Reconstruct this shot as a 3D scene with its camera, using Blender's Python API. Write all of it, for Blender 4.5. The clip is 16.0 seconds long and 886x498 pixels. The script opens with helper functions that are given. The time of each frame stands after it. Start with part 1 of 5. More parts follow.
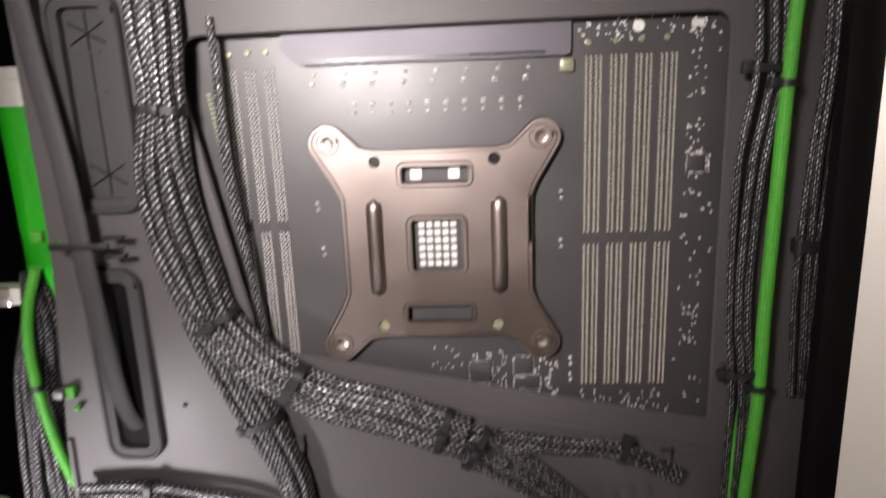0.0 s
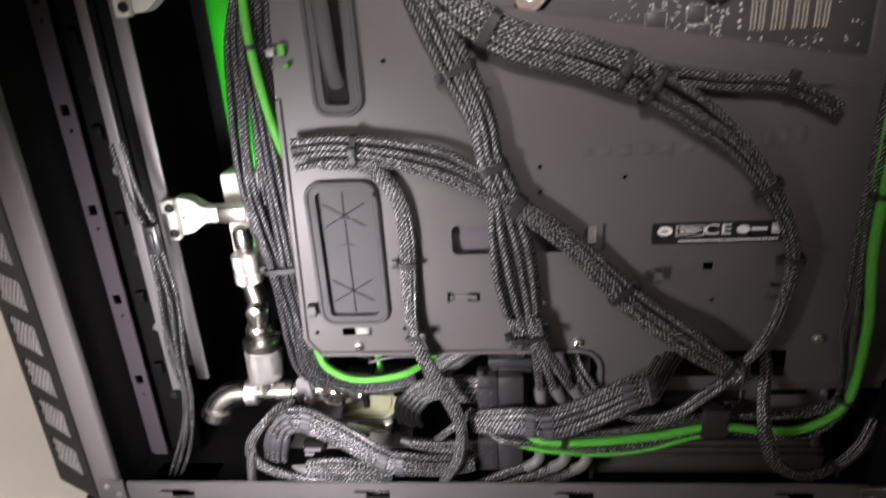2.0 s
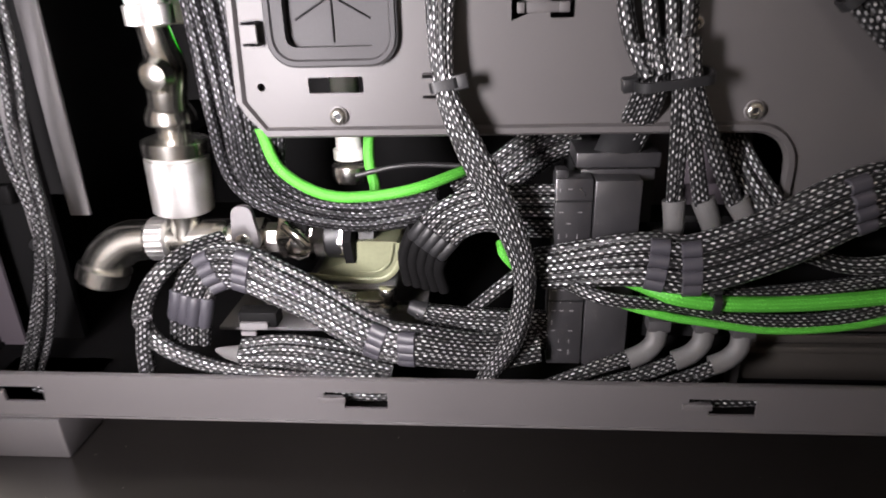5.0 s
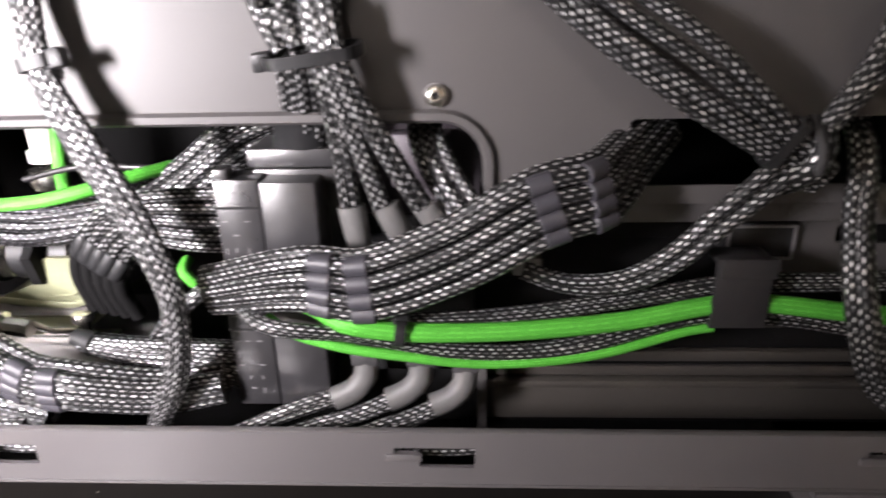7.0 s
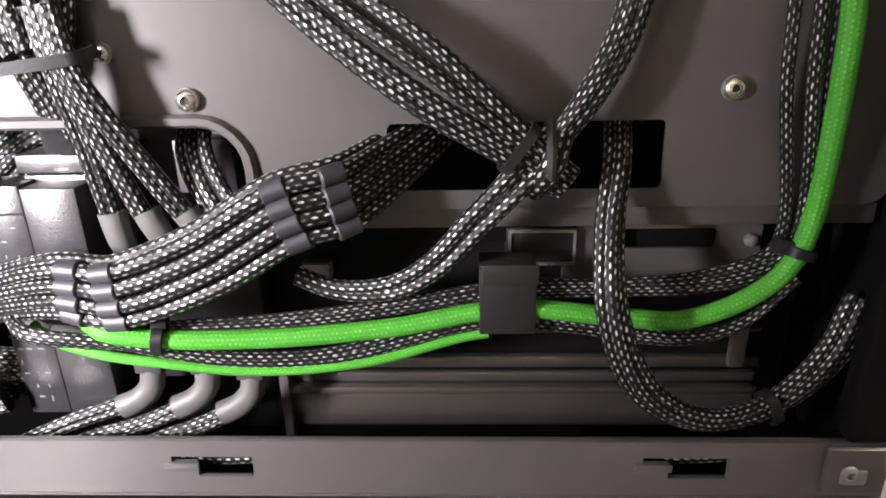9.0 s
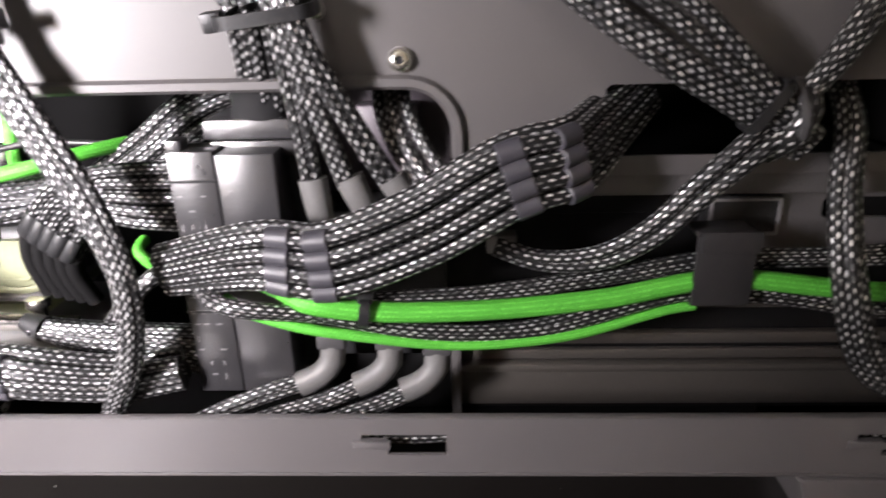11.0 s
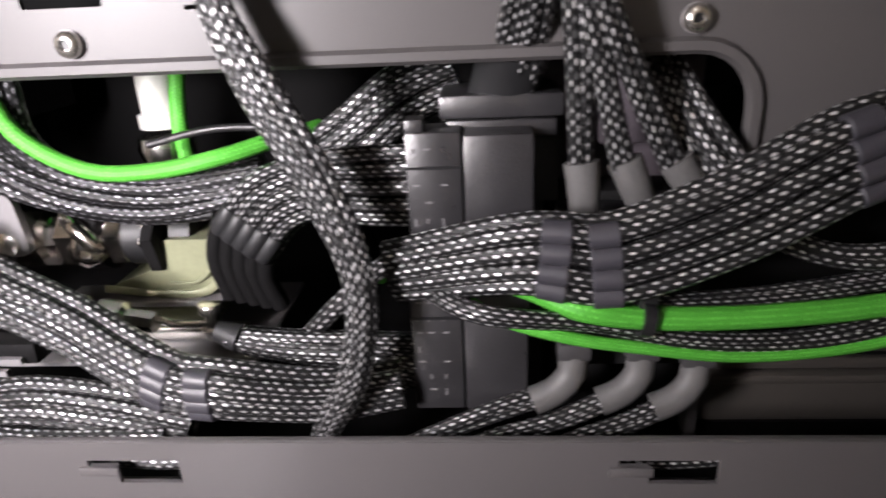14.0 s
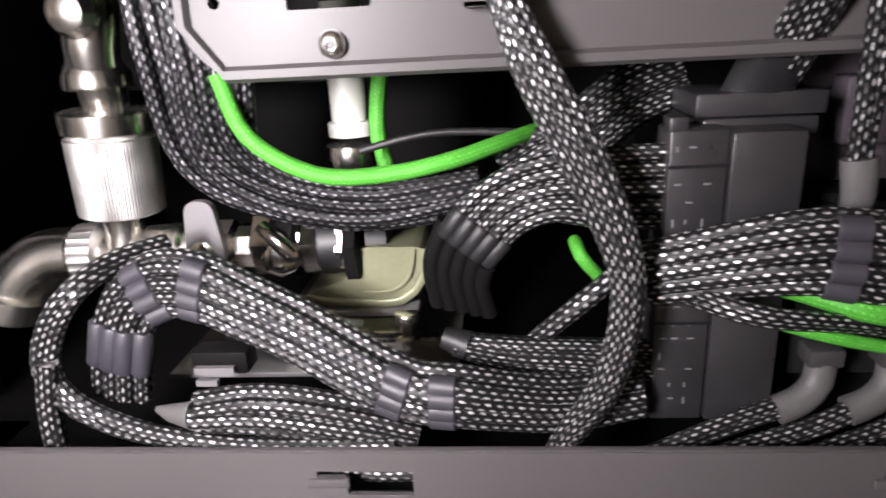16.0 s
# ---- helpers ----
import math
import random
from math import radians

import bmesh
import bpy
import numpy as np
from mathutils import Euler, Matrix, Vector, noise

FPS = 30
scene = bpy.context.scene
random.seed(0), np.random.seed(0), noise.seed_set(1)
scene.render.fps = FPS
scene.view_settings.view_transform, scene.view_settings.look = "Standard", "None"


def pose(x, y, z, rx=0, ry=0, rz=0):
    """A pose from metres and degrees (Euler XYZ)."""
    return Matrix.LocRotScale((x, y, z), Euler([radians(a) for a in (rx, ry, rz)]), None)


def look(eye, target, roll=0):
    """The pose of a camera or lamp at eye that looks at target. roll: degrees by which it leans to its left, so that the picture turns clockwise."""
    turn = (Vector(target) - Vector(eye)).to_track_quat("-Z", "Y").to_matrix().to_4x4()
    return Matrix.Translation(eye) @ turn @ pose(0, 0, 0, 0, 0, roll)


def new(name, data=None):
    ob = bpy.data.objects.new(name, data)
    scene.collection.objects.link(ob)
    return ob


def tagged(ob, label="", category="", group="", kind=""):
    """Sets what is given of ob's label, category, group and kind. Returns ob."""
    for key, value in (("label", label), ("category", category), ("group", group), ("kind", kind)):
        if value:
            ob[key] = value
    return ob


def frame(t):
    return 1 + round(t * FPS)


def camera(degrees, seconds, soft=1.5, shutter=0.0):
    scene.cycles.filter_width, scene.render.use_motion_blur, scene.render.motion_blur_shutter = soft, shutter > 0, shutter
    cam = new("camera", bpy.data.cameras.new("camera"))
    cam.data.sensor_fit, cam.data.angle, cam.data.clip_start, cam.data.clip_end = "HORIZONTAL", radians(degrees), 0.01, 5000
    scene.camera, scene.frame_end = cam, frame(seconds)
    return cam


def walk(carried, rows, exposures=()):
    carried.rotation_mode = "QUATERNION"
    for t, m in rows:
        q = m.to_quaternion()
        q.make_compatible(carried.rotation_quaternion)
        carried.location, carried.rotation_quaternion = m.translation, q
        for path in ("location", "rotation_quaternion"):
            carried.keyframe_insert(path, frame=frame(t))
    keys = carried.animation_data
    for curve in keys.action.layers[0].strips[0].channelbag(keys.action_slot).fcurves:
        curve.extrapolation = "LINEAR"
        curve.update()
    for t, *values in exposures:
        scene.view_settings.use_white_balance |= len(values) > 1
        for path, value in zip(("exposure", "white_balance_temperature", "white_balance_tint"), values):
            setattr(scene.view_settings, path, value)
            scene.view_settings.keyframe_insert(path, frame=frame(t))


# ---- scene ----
cam = camera(69.0, 16.0, soft=1.7, shutter=0.7)
METRES, EYE, TURN = 0.64, 0.395, 3.3
ROWS = [
    (0.0, 0.0, 0.0, 0.0, -0.51, -13.41, 2.16),
    (0.5, -0.0231, -0.0299, -0.0319, -0.27, -15.52, 1.92),
    (1.0, -0.0475, -0.0545, -0.0729, -0.32, -17.98, 2.6),
    (1.5, -0.0832, -0.0758, -0.1108, 0.45, -20.11, 3.05),
    (2.0, -0.1177, -0.0921, -0.1427, 0.82, -21.96, 3.4),
    (2.5, -0.1478, -0.0978, -0.1782, 0.36, -23.57, 3.41),
    (3.0, -0.1641, -0.0774, -0.2261, -0.04, -24.32, 3.1),
    (3.2, -0.1657, -0.0618, -0.2451, 0.0, -24.4, 2.75),
    (5.3, -0.1580, 0.1075, -0.3720, 0.75, -22.45, 1.5),
    (5.5, -0.147, 0.1164, -0.3757, 0.56, -22.4, 1.47),
    (6.0, -0.1095, 0.1339, -0.3833, -0.07, -22.19, 1.47),
    (6.5, -0.067, 0.1387, -0.3864, -0.59, -21.71, 1.3),
    (7.0, -0.0293, 0.1402, -0.3873, -0.84, -21.3, 1.31),
    (7.5, 0.0037, 0.1389, -0.3878, -1.02, -20.96, 1.42),
    (8.0, 0.0342, 0.1374, -0.3858, -1.23, -20.78, 1.41),
    (8.2, 0.0434, 0.1370, -0.3865, -1.28, -20.85, 1.4),
    (9.25, 0.0560, 0.1430, -0.3895, -1.4, -21.0, 1.25),
    (10.3, 0.0176, 0.1510, -0.3910, -1.45, -21.1, 1.1),
    (10.5, 0.0052, 0.1511, -0.3937, -1.47, -21.21, 1.13),
    (11.0, -0.0205, 0.1487, -0.4, -1.57, -21.43, 1.38),
    (11.5, -0.0486, 0.1524, -0.4029, -1.47, -21.67, 1.83),
    (12.0, -0.0698, 0.1622, -0.4008, -1.22, -21.67, 2.31),
    (12.5, -0.0779, 0.1696, -0.4052, -0.91, -21.53, 2.49),
    (13.0, -0.0791, 0.175, -0.4078, -0.75, -21.55, 2.51),
    (13.5, -0.0822, 0.1806, -0.4098, -0.53, -21.63, 2.41),
    (14.0, -0.1012, 0.1818, -0.4096, -0.3, -21.79, 2.49),
    (14.5, -0.1281, 0.181, -0.4074, 0.11, -20.82, 2.89),
    (15.0, -0.1466, 0.1801, -0.4111, 0.4, -20.08, 3.03),
    (15.5, -0.1602, 0.1829, -0.4152, 0.42, -19.63, 3.13),
    (16.0, -0.177, 0.1835, -0.4155, 0.64, -19.25, 3.0),
]
STOPS = [(0.0, -0.3), (1.5, -0.3), (2.2, -0.5), (3.0, -0.5), (5.5, -0.5), (7.0, 0.45), (8.0, 1.05), (10.5, 1.0), (11.0, 0.6), (12.0, -0.05), (13.0, -0.25), (14.5, -0.55), (16.0, -0.7)]
walk(cam, [(t, pose(0, 0, EYE, 0, 0, TURN) @ pose(METRES * x, METRES * y, METRES * z, 90 + pitch, roll, yaw)) for t, x, y, z, yaw, pitch, roll in ROWS], STOPS)

# ---- light ----
world = bpy.data.worlds.new("room_air")
scene.world = world
world.use_nodes = True
world.node_tree.nodes["Background"].inputs[0].default_value = (1.0, 0.92, 0.93, 1)
world.node_tree.nodes["Background"].inputs[1].default_value = 0.03


def area(name, eye, target, size, watts, colour=(1, 1, 1)):
    data = bpy.data.lights.new(name, "AREA")
    data.shape, data.size, data.energy, data.color = "DISK", size, watts, colour
    ob = new(name, data)
    ob.matrix_world = look(eye, target)
    return ob


# two fixed narrow-beam lamps stand in for one light carried with the camera
high = area("stand_in_light_high", (-0.095, -0.07, 0.465), (-0.045, 0.24, 0.375), 0.06, 0.42, (1.0, 0.91, 0.89))
high.data.spread = radians(66)
low = area("stand_in_light_low", (-0.235, 0.030, 0.158), (-0.180, 0.24, 0.114), 0.045, 0.92, (1.0, 0.93, 0.97))
low.data.shape, low.data.size_y, low.data.spread = "RECTANGLE", 0.07, radians(98)
# unseen lamps added to brighten the wall and what the desk mirrors
area("wall_fill_left", (-0.75, 0.32, 0.75), (-0.70, 0.54, 0.1), 0.2, 36.0, (1.0, 0.92, 0.84))
area("wall_fill_right", (0.55, 0.32, 0.80), (0.42, 0.54, 0.25), 0.2, 10.0, (1.0, 0.93, 0.88))

# ---- materials ----
def material(name):
    m = bpy.data.materials.new(name)
    m.use_nodes = True
    return m, m.node_tree.nodes, m.node_tree.links, m.node_tree.nodes["Principled BSDF"]


def surface(name, colour, rough=0.5, metal=0.0, vary=0.25, scale=60.0, grain=900.0, bump=0.15, spec=0.5, coat=0.0, depth=0.0002):
    """A painted, moulded or metal surface with cloudy wear, fine grain and relief."""
    m, nodes, links, bsdf = material(name)
    where = nodes.new("ShaderNodeTexCoord")
    big, fine = nodes.new("ShaderNodeTexNoise"), nodes.new("ShaderNodeTexNoise")
    big.inputs["Scale"].default_value, big.inputs["Detail"].default_value = scale, 5
    fine.inputs["Scale"].default_value, fine.inputs["Detail"].default_value = grain, 3
    mix = nodes.new("ShaderNodeMix")
    mix.data_type = "RGBA"
    mix.inputs["A"].default_value = (*[c * (1 - vary) for c in colour], 1)
    mix.inputs["B"].default_value = (*[min(c * (1 + vary), 1) for c in colour], 1)
    links.new(where.outputs["Object"], big.inputs["Vector"])
    links.new(where.outputs["Object"], fine.inputs["Vector"])
    both = nodes.new("ShaderNodeMath")
    both.operation = "MULTIPLY_ADD"
    both.inputs[1].default_value, both.inputs[2].default_value = 0.35, 0.0
    links.new(fine.outputs["Fac"], both.inputs[0])
    add = nodes.new("ShaderNodeMath")
    add.operation = "MULTIPLY_ADD"
    add.inputs[1].default_value = 0.65
    links.new(big.outputs["Fac"], add.inputs[0])
    links.new(both.outputs[0], add.inputs[2])
    links.new(add.outputs[0], mix.inputs["Factor"])
    links.new(mix.outputs["Result"], bsdf.inputs["Base Color"])
    gloss = nodes.new("ShaderNodeMapRange")
    gloss.inputs["To Min"].default_value, gloss.inputs["To Max"].default_value = max(rough - 0.12, 0.03), min(rough + 0.12, 1)
    links.new(big.outputs["Fac"], gloss.inputs["Value"])
    links.new(gloss.outputs["Result"], bsdf.inputs["Roughness"])
    relief = nodes.new("ShaderNodeBump")
    relief.inputs["Strength"].default_value, relief.inputs["Distance"].default_value = bump, depth
    links.new(fine.outputs["Fac"], relief.inputs["Height"])
    links.new(relief.outputs["Normal"], bsdf.inputs["Normal"])
    bsdf.inputs["Metallic"].default_value = metal
    bsdf.inputs["Specular IOR Level"].default_value = spec
    bsdf.inputs["Coat Weight"].default_value = coat
    return m


def braid(name, under, strand, columns=9.0, pitch=0.0024, rough=0.36, raised=0.4, glint_metal=0.72, warped=0.3):
    """Braided cable sleeve: glints painted in strand colour as short rounded dashes in staggered rows."""
    m, nodes, links, bsdf = material(name)

    def calc(op, a, b=None, c=None):
        n = nodes.new("ShaderNodeMath")
        n.operation = op
        for i, v in enumerate((a, b, c)):
            if v is None:
                continue
            if isinstance(v, (int, float)):
                n.inputs[i].default_value = v
            else:
                links.new(v, n.inputs[i])
        return n.outputs[0]

    def ramp(value, lo, hi, to_lo=0.0, to_hi=1.0):
        n = nodes.new("ShaderNodeMapRange")
        n.interpolation_type = "SMOOTHSTEP"
        n.inputs["From Min"].default_value, n.inputs["From Max"].default_value = lo, hi
        n.inputs["To Min"].default_value, n.inputs["To Max"].default_value = to_lo, to_hi
        links.new(value, n.inputs["Value"])
        return n.outputs["Result"]

    def noise(scale):
        n = nodes.new("ShaderNodeTexNoise")
        n.inputs["Scale"].default_value = scale
        links.new(where.outputs["Object"], n.inputs["Vector"])
        return n.outputs["Fac"]

    uv = nodes.new("ShaderNodeUVMap")
    split = nodes.new("ShaderNodeSeparateXYZ")
    links.new(uv.outputs["UV"], split.inputs[0])
    info = nodes.new("ShaderNodeObjectInfo")
    where = nodes.new("ShaderNodeTexCoord")
    a = calc("MULTIPLY_ADD", split.outputs["X"], columns, info.outputs["Random"])
    row = calc("FLOOR", a)
    fa = calc("SUBTRACT", a, row)
    b = calc("MULTIPLY_ADD", row, 0.5, calc("DIVIDE", split.outputs["Y"], pitch))
    b = calc("MULTIPLY_ADD", fa, 0.22, b)
    b = calc("MULTIPLY_ADD", noise(150.0), warped, b)
    b = calc("MULTIPLY_ADD", info.outputs["Random"], 7.3, b)
    fb = calc("FRACT", b)
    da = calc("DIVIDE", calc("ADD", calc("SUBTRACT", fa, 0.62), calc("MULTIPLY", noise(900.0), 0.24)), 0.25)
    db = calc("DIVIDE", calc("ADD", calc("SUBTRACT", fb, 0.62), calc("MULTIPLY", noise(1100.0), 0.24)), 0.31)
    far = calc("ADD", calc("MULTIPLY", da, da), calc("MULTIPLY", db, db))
    # pale dashes paint the glints that light makes on glossy strands
    glint = ramp(far, 0.25, 1.10, 1.0, 0.0)
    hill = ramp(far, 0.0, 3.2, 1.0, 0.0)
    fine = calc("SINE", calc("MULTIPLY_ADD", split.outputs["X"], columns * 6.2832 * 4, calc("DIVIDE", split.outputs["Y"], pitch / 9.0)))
    shown = calc("MULTIPLY", glint, ramp(noise(560.0), 0.36, 0.62, 0.10, 1.0))
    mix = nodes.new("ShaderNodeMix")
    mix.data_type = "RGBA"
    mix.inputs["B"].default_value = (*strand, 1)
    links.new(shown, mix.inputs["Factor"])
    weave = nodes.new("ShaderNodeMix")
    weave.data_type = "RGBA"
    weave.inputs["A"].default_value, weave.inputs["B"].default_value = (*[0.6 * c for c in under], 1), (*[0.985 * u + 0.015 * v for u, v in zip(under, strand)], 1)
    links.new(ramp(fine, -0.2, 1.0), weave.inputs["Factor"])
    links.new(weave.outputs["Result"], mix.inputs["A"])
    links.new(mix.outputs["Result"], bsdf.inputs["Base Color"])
    relief = nodes.new("ShaderNodeBump")
    relief.inputs["Strength"].default_value, relief.inputs["Distance"].default_value = raised, 0.0004
    links.new(calc("MULTIPLY_ADD", fine, 0.10, hill), relief.inputs["Height"])
    links.new(relief.outputs["Normal"], bsdf.inputs["Normal"])
    bsdf.inputs["Roughness"].default_value = rough
    bsdf.inputs["Specular IOR Level"].default_value = 0.3
    links.new(calc("MULTIPLY", shown, glint_metal), bsdf.inputs["Metallic"])
    return m


STEEL = surface("dark_powder_coat", (0.086, 0.080, 0.080), 0.47, 0.0, 0.12, 14, 2600, 0.25, 0.42, depth=0.00008)
RAIL = surface("grey_powder_coat", (0.108, 0.101, 0.102), 0.42, 0.0, 0.10, 20, 2400, 0.25, depth=0.00008)
# RAIL's coat made lighter so that the front post looks lit
LIT_POST = surface("lit_grey_powder_coat", (0.165, 0.152, 0.150), 0.45, 0.0, 0.10, 20, 2400, 0.25, depth=0.00008)
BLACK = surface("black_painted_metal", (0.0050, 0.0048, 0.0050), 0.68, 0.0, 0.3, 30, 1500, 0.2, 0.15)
PLASTIC = surface("black_nylon", (0.015, 0.015, 0.016), 0.48, 0.0, 0.25, 90, 1800, 0.2)
MOULDED = surface("moulded_connector_plastic", (0.028, 0.027, 0.029), 0.32, 0.0, 0.35, 110, 1600, 0.35, 0.9)
RUBBER = surface("grey_rubber", (0.05, 0.048, 0.05), 0.62, 0.0, 0.2, 80, 1400, 0.2, 0.35)
SHRINK = surface("grey_heat_shrink", (0.12, 0.117, 0.115), 0.5, 0.0, 0.25, 160, 1200, 0.4)
COMB = surface("smoked_acrylic", (0.043, 0.041, 0.050), 0.48, 0.0, 0.2, 150, 1500, 0.1, 0.6)
BOARD = surface("matt_black_circuit_board", (0.052, 0.049, 0.051), 0.38, 0.0, 0.14, 45, 1400, 0.12, 0.8)
TRACE = surface("board_trace_relief", (0.062, 0.058, 0.060), 0.4, 0.0, 0.12, 60, 1400, 0.1)
SOLDER = surface("tin_solder", (0.86, 0.84, 0.80), 0.32, 0.2, 0.2, 300, 2500, 0.3)
GILT = surface("dull_gilt_solder", (0.80, 0.77, 0.64), 0.34, 0.2, 0.25, 300, 2500, 0.3)
NICKEL = surface("bronzed_nickel_steel", (0.36, 0.305, 0.285), 0.36, 1.0, 0.16, 35, 1500, 0.10, depth=0.0001)
POLISHED = surface("polished_nickel", (0.82, 0.78, 0.73), 0.15, 1.0, 0.10, 60, 900, 0.03)
CHROME = surface("bright_nickel", (0.94, 0.90, 0.84), 0.23, 1.0, 0.10, 60, 900, 0.05)
KNURL = surface("knurled_nickel", (0.95, 0.92, 0.87), 0.42, 1.0, 0.18, 200, 1800, 0.5)
BRASS = surface("pale_olive_plate", (0.26, 0.27, 0.17), 0.35, 0.25, 0.35, 60, 900, 0.2)
VIOLET = surface("satin_violet_grey_metal", (0.11, 0.10, 0.12), 0.48, 0.2, 0.12, 20, 1800, 0.2)
WHITE = surface("white_acetal", (0.80, 0.80, 0.74), 0.4, 0.0, 0.12, 50, 1200, 0.1)
BAR = surface("brushed_grey_bar", (0.24, 0.23, 0.235), 0.4, 0.2, 0.15, 25, 1500, 0.2)
PURPLE = surface("faded_plum_metal", (0.085, 0.072, 0.083), 0.45, 0.1, 0.2, 25, 1500, 0.2)
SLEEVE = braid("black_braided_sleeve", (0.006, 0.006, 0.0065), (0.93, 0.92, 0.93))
# same black sleeve with its painted glints dimmed
DIMGLINT = braid("dim_glint_black_sleeve", (0.006, 0.006, 0.0065), (0.42, 0.41, 0.44))
NEON = braid("neon_green_sleeve", (0.11, 0.52, 0.055), (0.17, 0.64, 0.09), 12, 0.0011, 0.5, 0.25, 0.0)
PLAINWIRE = surface("plain_black_cable", (0.022, 0.021, 0.022), 0.4, 0.0, 0.25, 100, 1500, 0.15)
COOLANT = surface("green_coolant_tube", (0.03, 0.62, 0.02), 0.12, 0.0, 0.12, 25, 400, 0.02, 0.7, coat=0.5)
DARKGREEN = surface("dark_green_tint", (0.004, 0.030, 0.003), 0.15, 0.0, 0.4, 25, 400, 0.02, 0.6)
INK = surface("white_print", (0.72, 0.71, 0.70), 0.5, 0.0, 0.1, 200, 2000, 0.05)
GREYINK = surface("grey_print", (0.17, 0.165, 0.17), 0.5, 0.0, 0.1, 200, 2000, 0.05)
STICKER = surface("black_sticker", (0.012, 0.012, 0.013), 0.3, 0.0, 0.2, 80, 1500, 0.05)
PSUGREY = surface("dark_grey_supply_steel", (0.062, 0.056, 0.050), 0.34, 0.2, 0.2, 30, 1600, 0.2)
COVER = surface("black_front_cover", (0.013, 0.012, 0.0125), 0.5, 0.0, 0.2, 30, 1500, 0.2, 0.3)
MESH = surface("grey_painted_mesh", (0.32, 0.31, 0.31), 0.5, 0.0, 0.15, 60, 1500, 0.2)
DESK = surface("glossy_dark_desk", (0.016, 0.014, 0.013), 0.32, 0.0, 0.3, 9, 700, 0.05, 0.9, coat=0.5)
PAINT = surface("off_white_wall_paint", (0.80, 0.75, 0.70), 0.8, 0.0, 0.05, 5, 220, 0.3, 0.3)
DUST = surface("pale_dust", (0.45, 0.43, 0.40), 0.9, 0.0, 0.2, 300, 900, 0.1)


# ---- building blocks ----
def part(name, bm, mat, parent=None, label="", smooth=True):
    """Link a bmesh as one mesh object, under a thing or a part."""
    bmesh.ops.recalc_face_normals(bm, faces=bm.faces)
    data = bpy.data.meshes.new(name)
    bm.to_mesh(data)
    bm.free()
    data.materials.append(mat)
    if smooth:
        data.shade_smooth()
        data.set_sharp_from_angle(angle=radians(38))
    ob = new(name, data)
    ob.parent = parent
    if label:
        tagged(ob, label)
    return ob


def thing(name, label, category, group="", kind=""):
    return tagged(new(name), label, category, group, kind)


def box(bm, x0, x1, y0, y1, z0, z1, bevel=0.0, segments=2):
    made = bmesh.ops.create_cube(bm, size=1.0)["verts"]
    for v in made:
        v.co = Vector(((x0 + x1) / 2 + v.co.x * (x1 - x0), (y0 + y1) / 2 + v.co.y * (y1 - y0), (z0 + z1) / 2 + v.co.z * (z1 - z0)))
    if bevel:
        edges = list({e for v in made for e in v.link_edges})
        bmesh.ops.bevel(bm, geom=edges, offset=bevel, segments=segments, affect="EDGES", profile=0.5)
    return bm


def boxes(*args, bevel=0.0):
    bm = bmesh.new()
    for a in args:
        box(bm, *a, bevel=bevel)
    return bm


def lathe(bm, base, axis, profile, segments=24, flutes=0, flute=0.0):
    """Turn a profile of (distance along the axis, radius) round it; flutes cut grooves."""
    axis = Vector(axis).normalized()
    side = axis.orthogonal().normalized()
    other = axis.cross(side)
    base, rings = Vector(base), []
    for d, r in profile:
        ring = []
        for k in range(segments):
            a = 2 * math.pi * k / segments
            rr = r - (flute if flutes and k % 2 else 0)
            ring.append(bm.verts.new(base + axis * d + (side * math.cos(a) + other * math.sin(a)) * rr))
        rings.append(ring)
    for lo, hi in zip(rings, rings[1:]):
        for k in range(segments):
            bm.faces.new((lo[k], lo[(k + 1) % segments], hi[(k + 1) % segments], hi[k]))
    bm.faces.new(rings[0][::-1])
    bm.faces.new(rings[-1])
    return bm


def spline(points, step=0.003):
    """A smooth line through a few waypoints (tuples of any length)."""
    pts = [np.array(p, float) for p in points]
    if len(pts) == 2:
        n = max(2, int(np.linalg.norm(pts[1][:3] - pts[0][:3]) / step))
        return [pts[0] + (pts[1] - pts[0]) * i / n for i in range(n + 1)]
    ext = [2 * pts[0] - pts[1]] + pts + [2 * pts[-1] - pts[-2]]
    out = []
    for p0, p1, p2, p3 in zip(ext, ext[1:], ext[2:], ext[3:]):
        t = [0.0]
        for a, b in ((p0, p1), (p1, p2), (p2, p3)):
            t.append(t[-1] + max(np.linalg.norm(b[:3] - a[:3]), 1e-5) ** 0.5)
        n = max(2, int(np.linalg.norm(p2[:3] - p1[:3]) / step))
        for i in range(n):
            u = t[1] + (t[2] - t[1]) * i / n
            a1 = (t[1] - u) / (t[1] - t[0]) * p0 + (u - t[0]) / (t[1] - t[0]) * p1
            a2 = (t[2] - u) / (t[2] - t[1]) * p1 + (u - t[1]) / (t[2] - t[1]) * p2
            a3 = (t[3] - u) / (t[3] - t[2]) * p2 + (u - t[2]) / (t[3] - t[2]) * p3
            b1 = (t[2] - u) / (t[2] - t[0]) * a1 + (u - t[0]) / (t[2] - t[0]) * a2
            b2 = (t[3] - u) / (t[3] - t[1]) * a2 + (u - t[1]) / (t[3] - t[1]) * a3
            out.append((t[2] - u) / (t[2] - t[1]) * b1 + (u - t[1]) / (t[2] - t[1]) * b2)
    out.append(pts[-1])
    return out


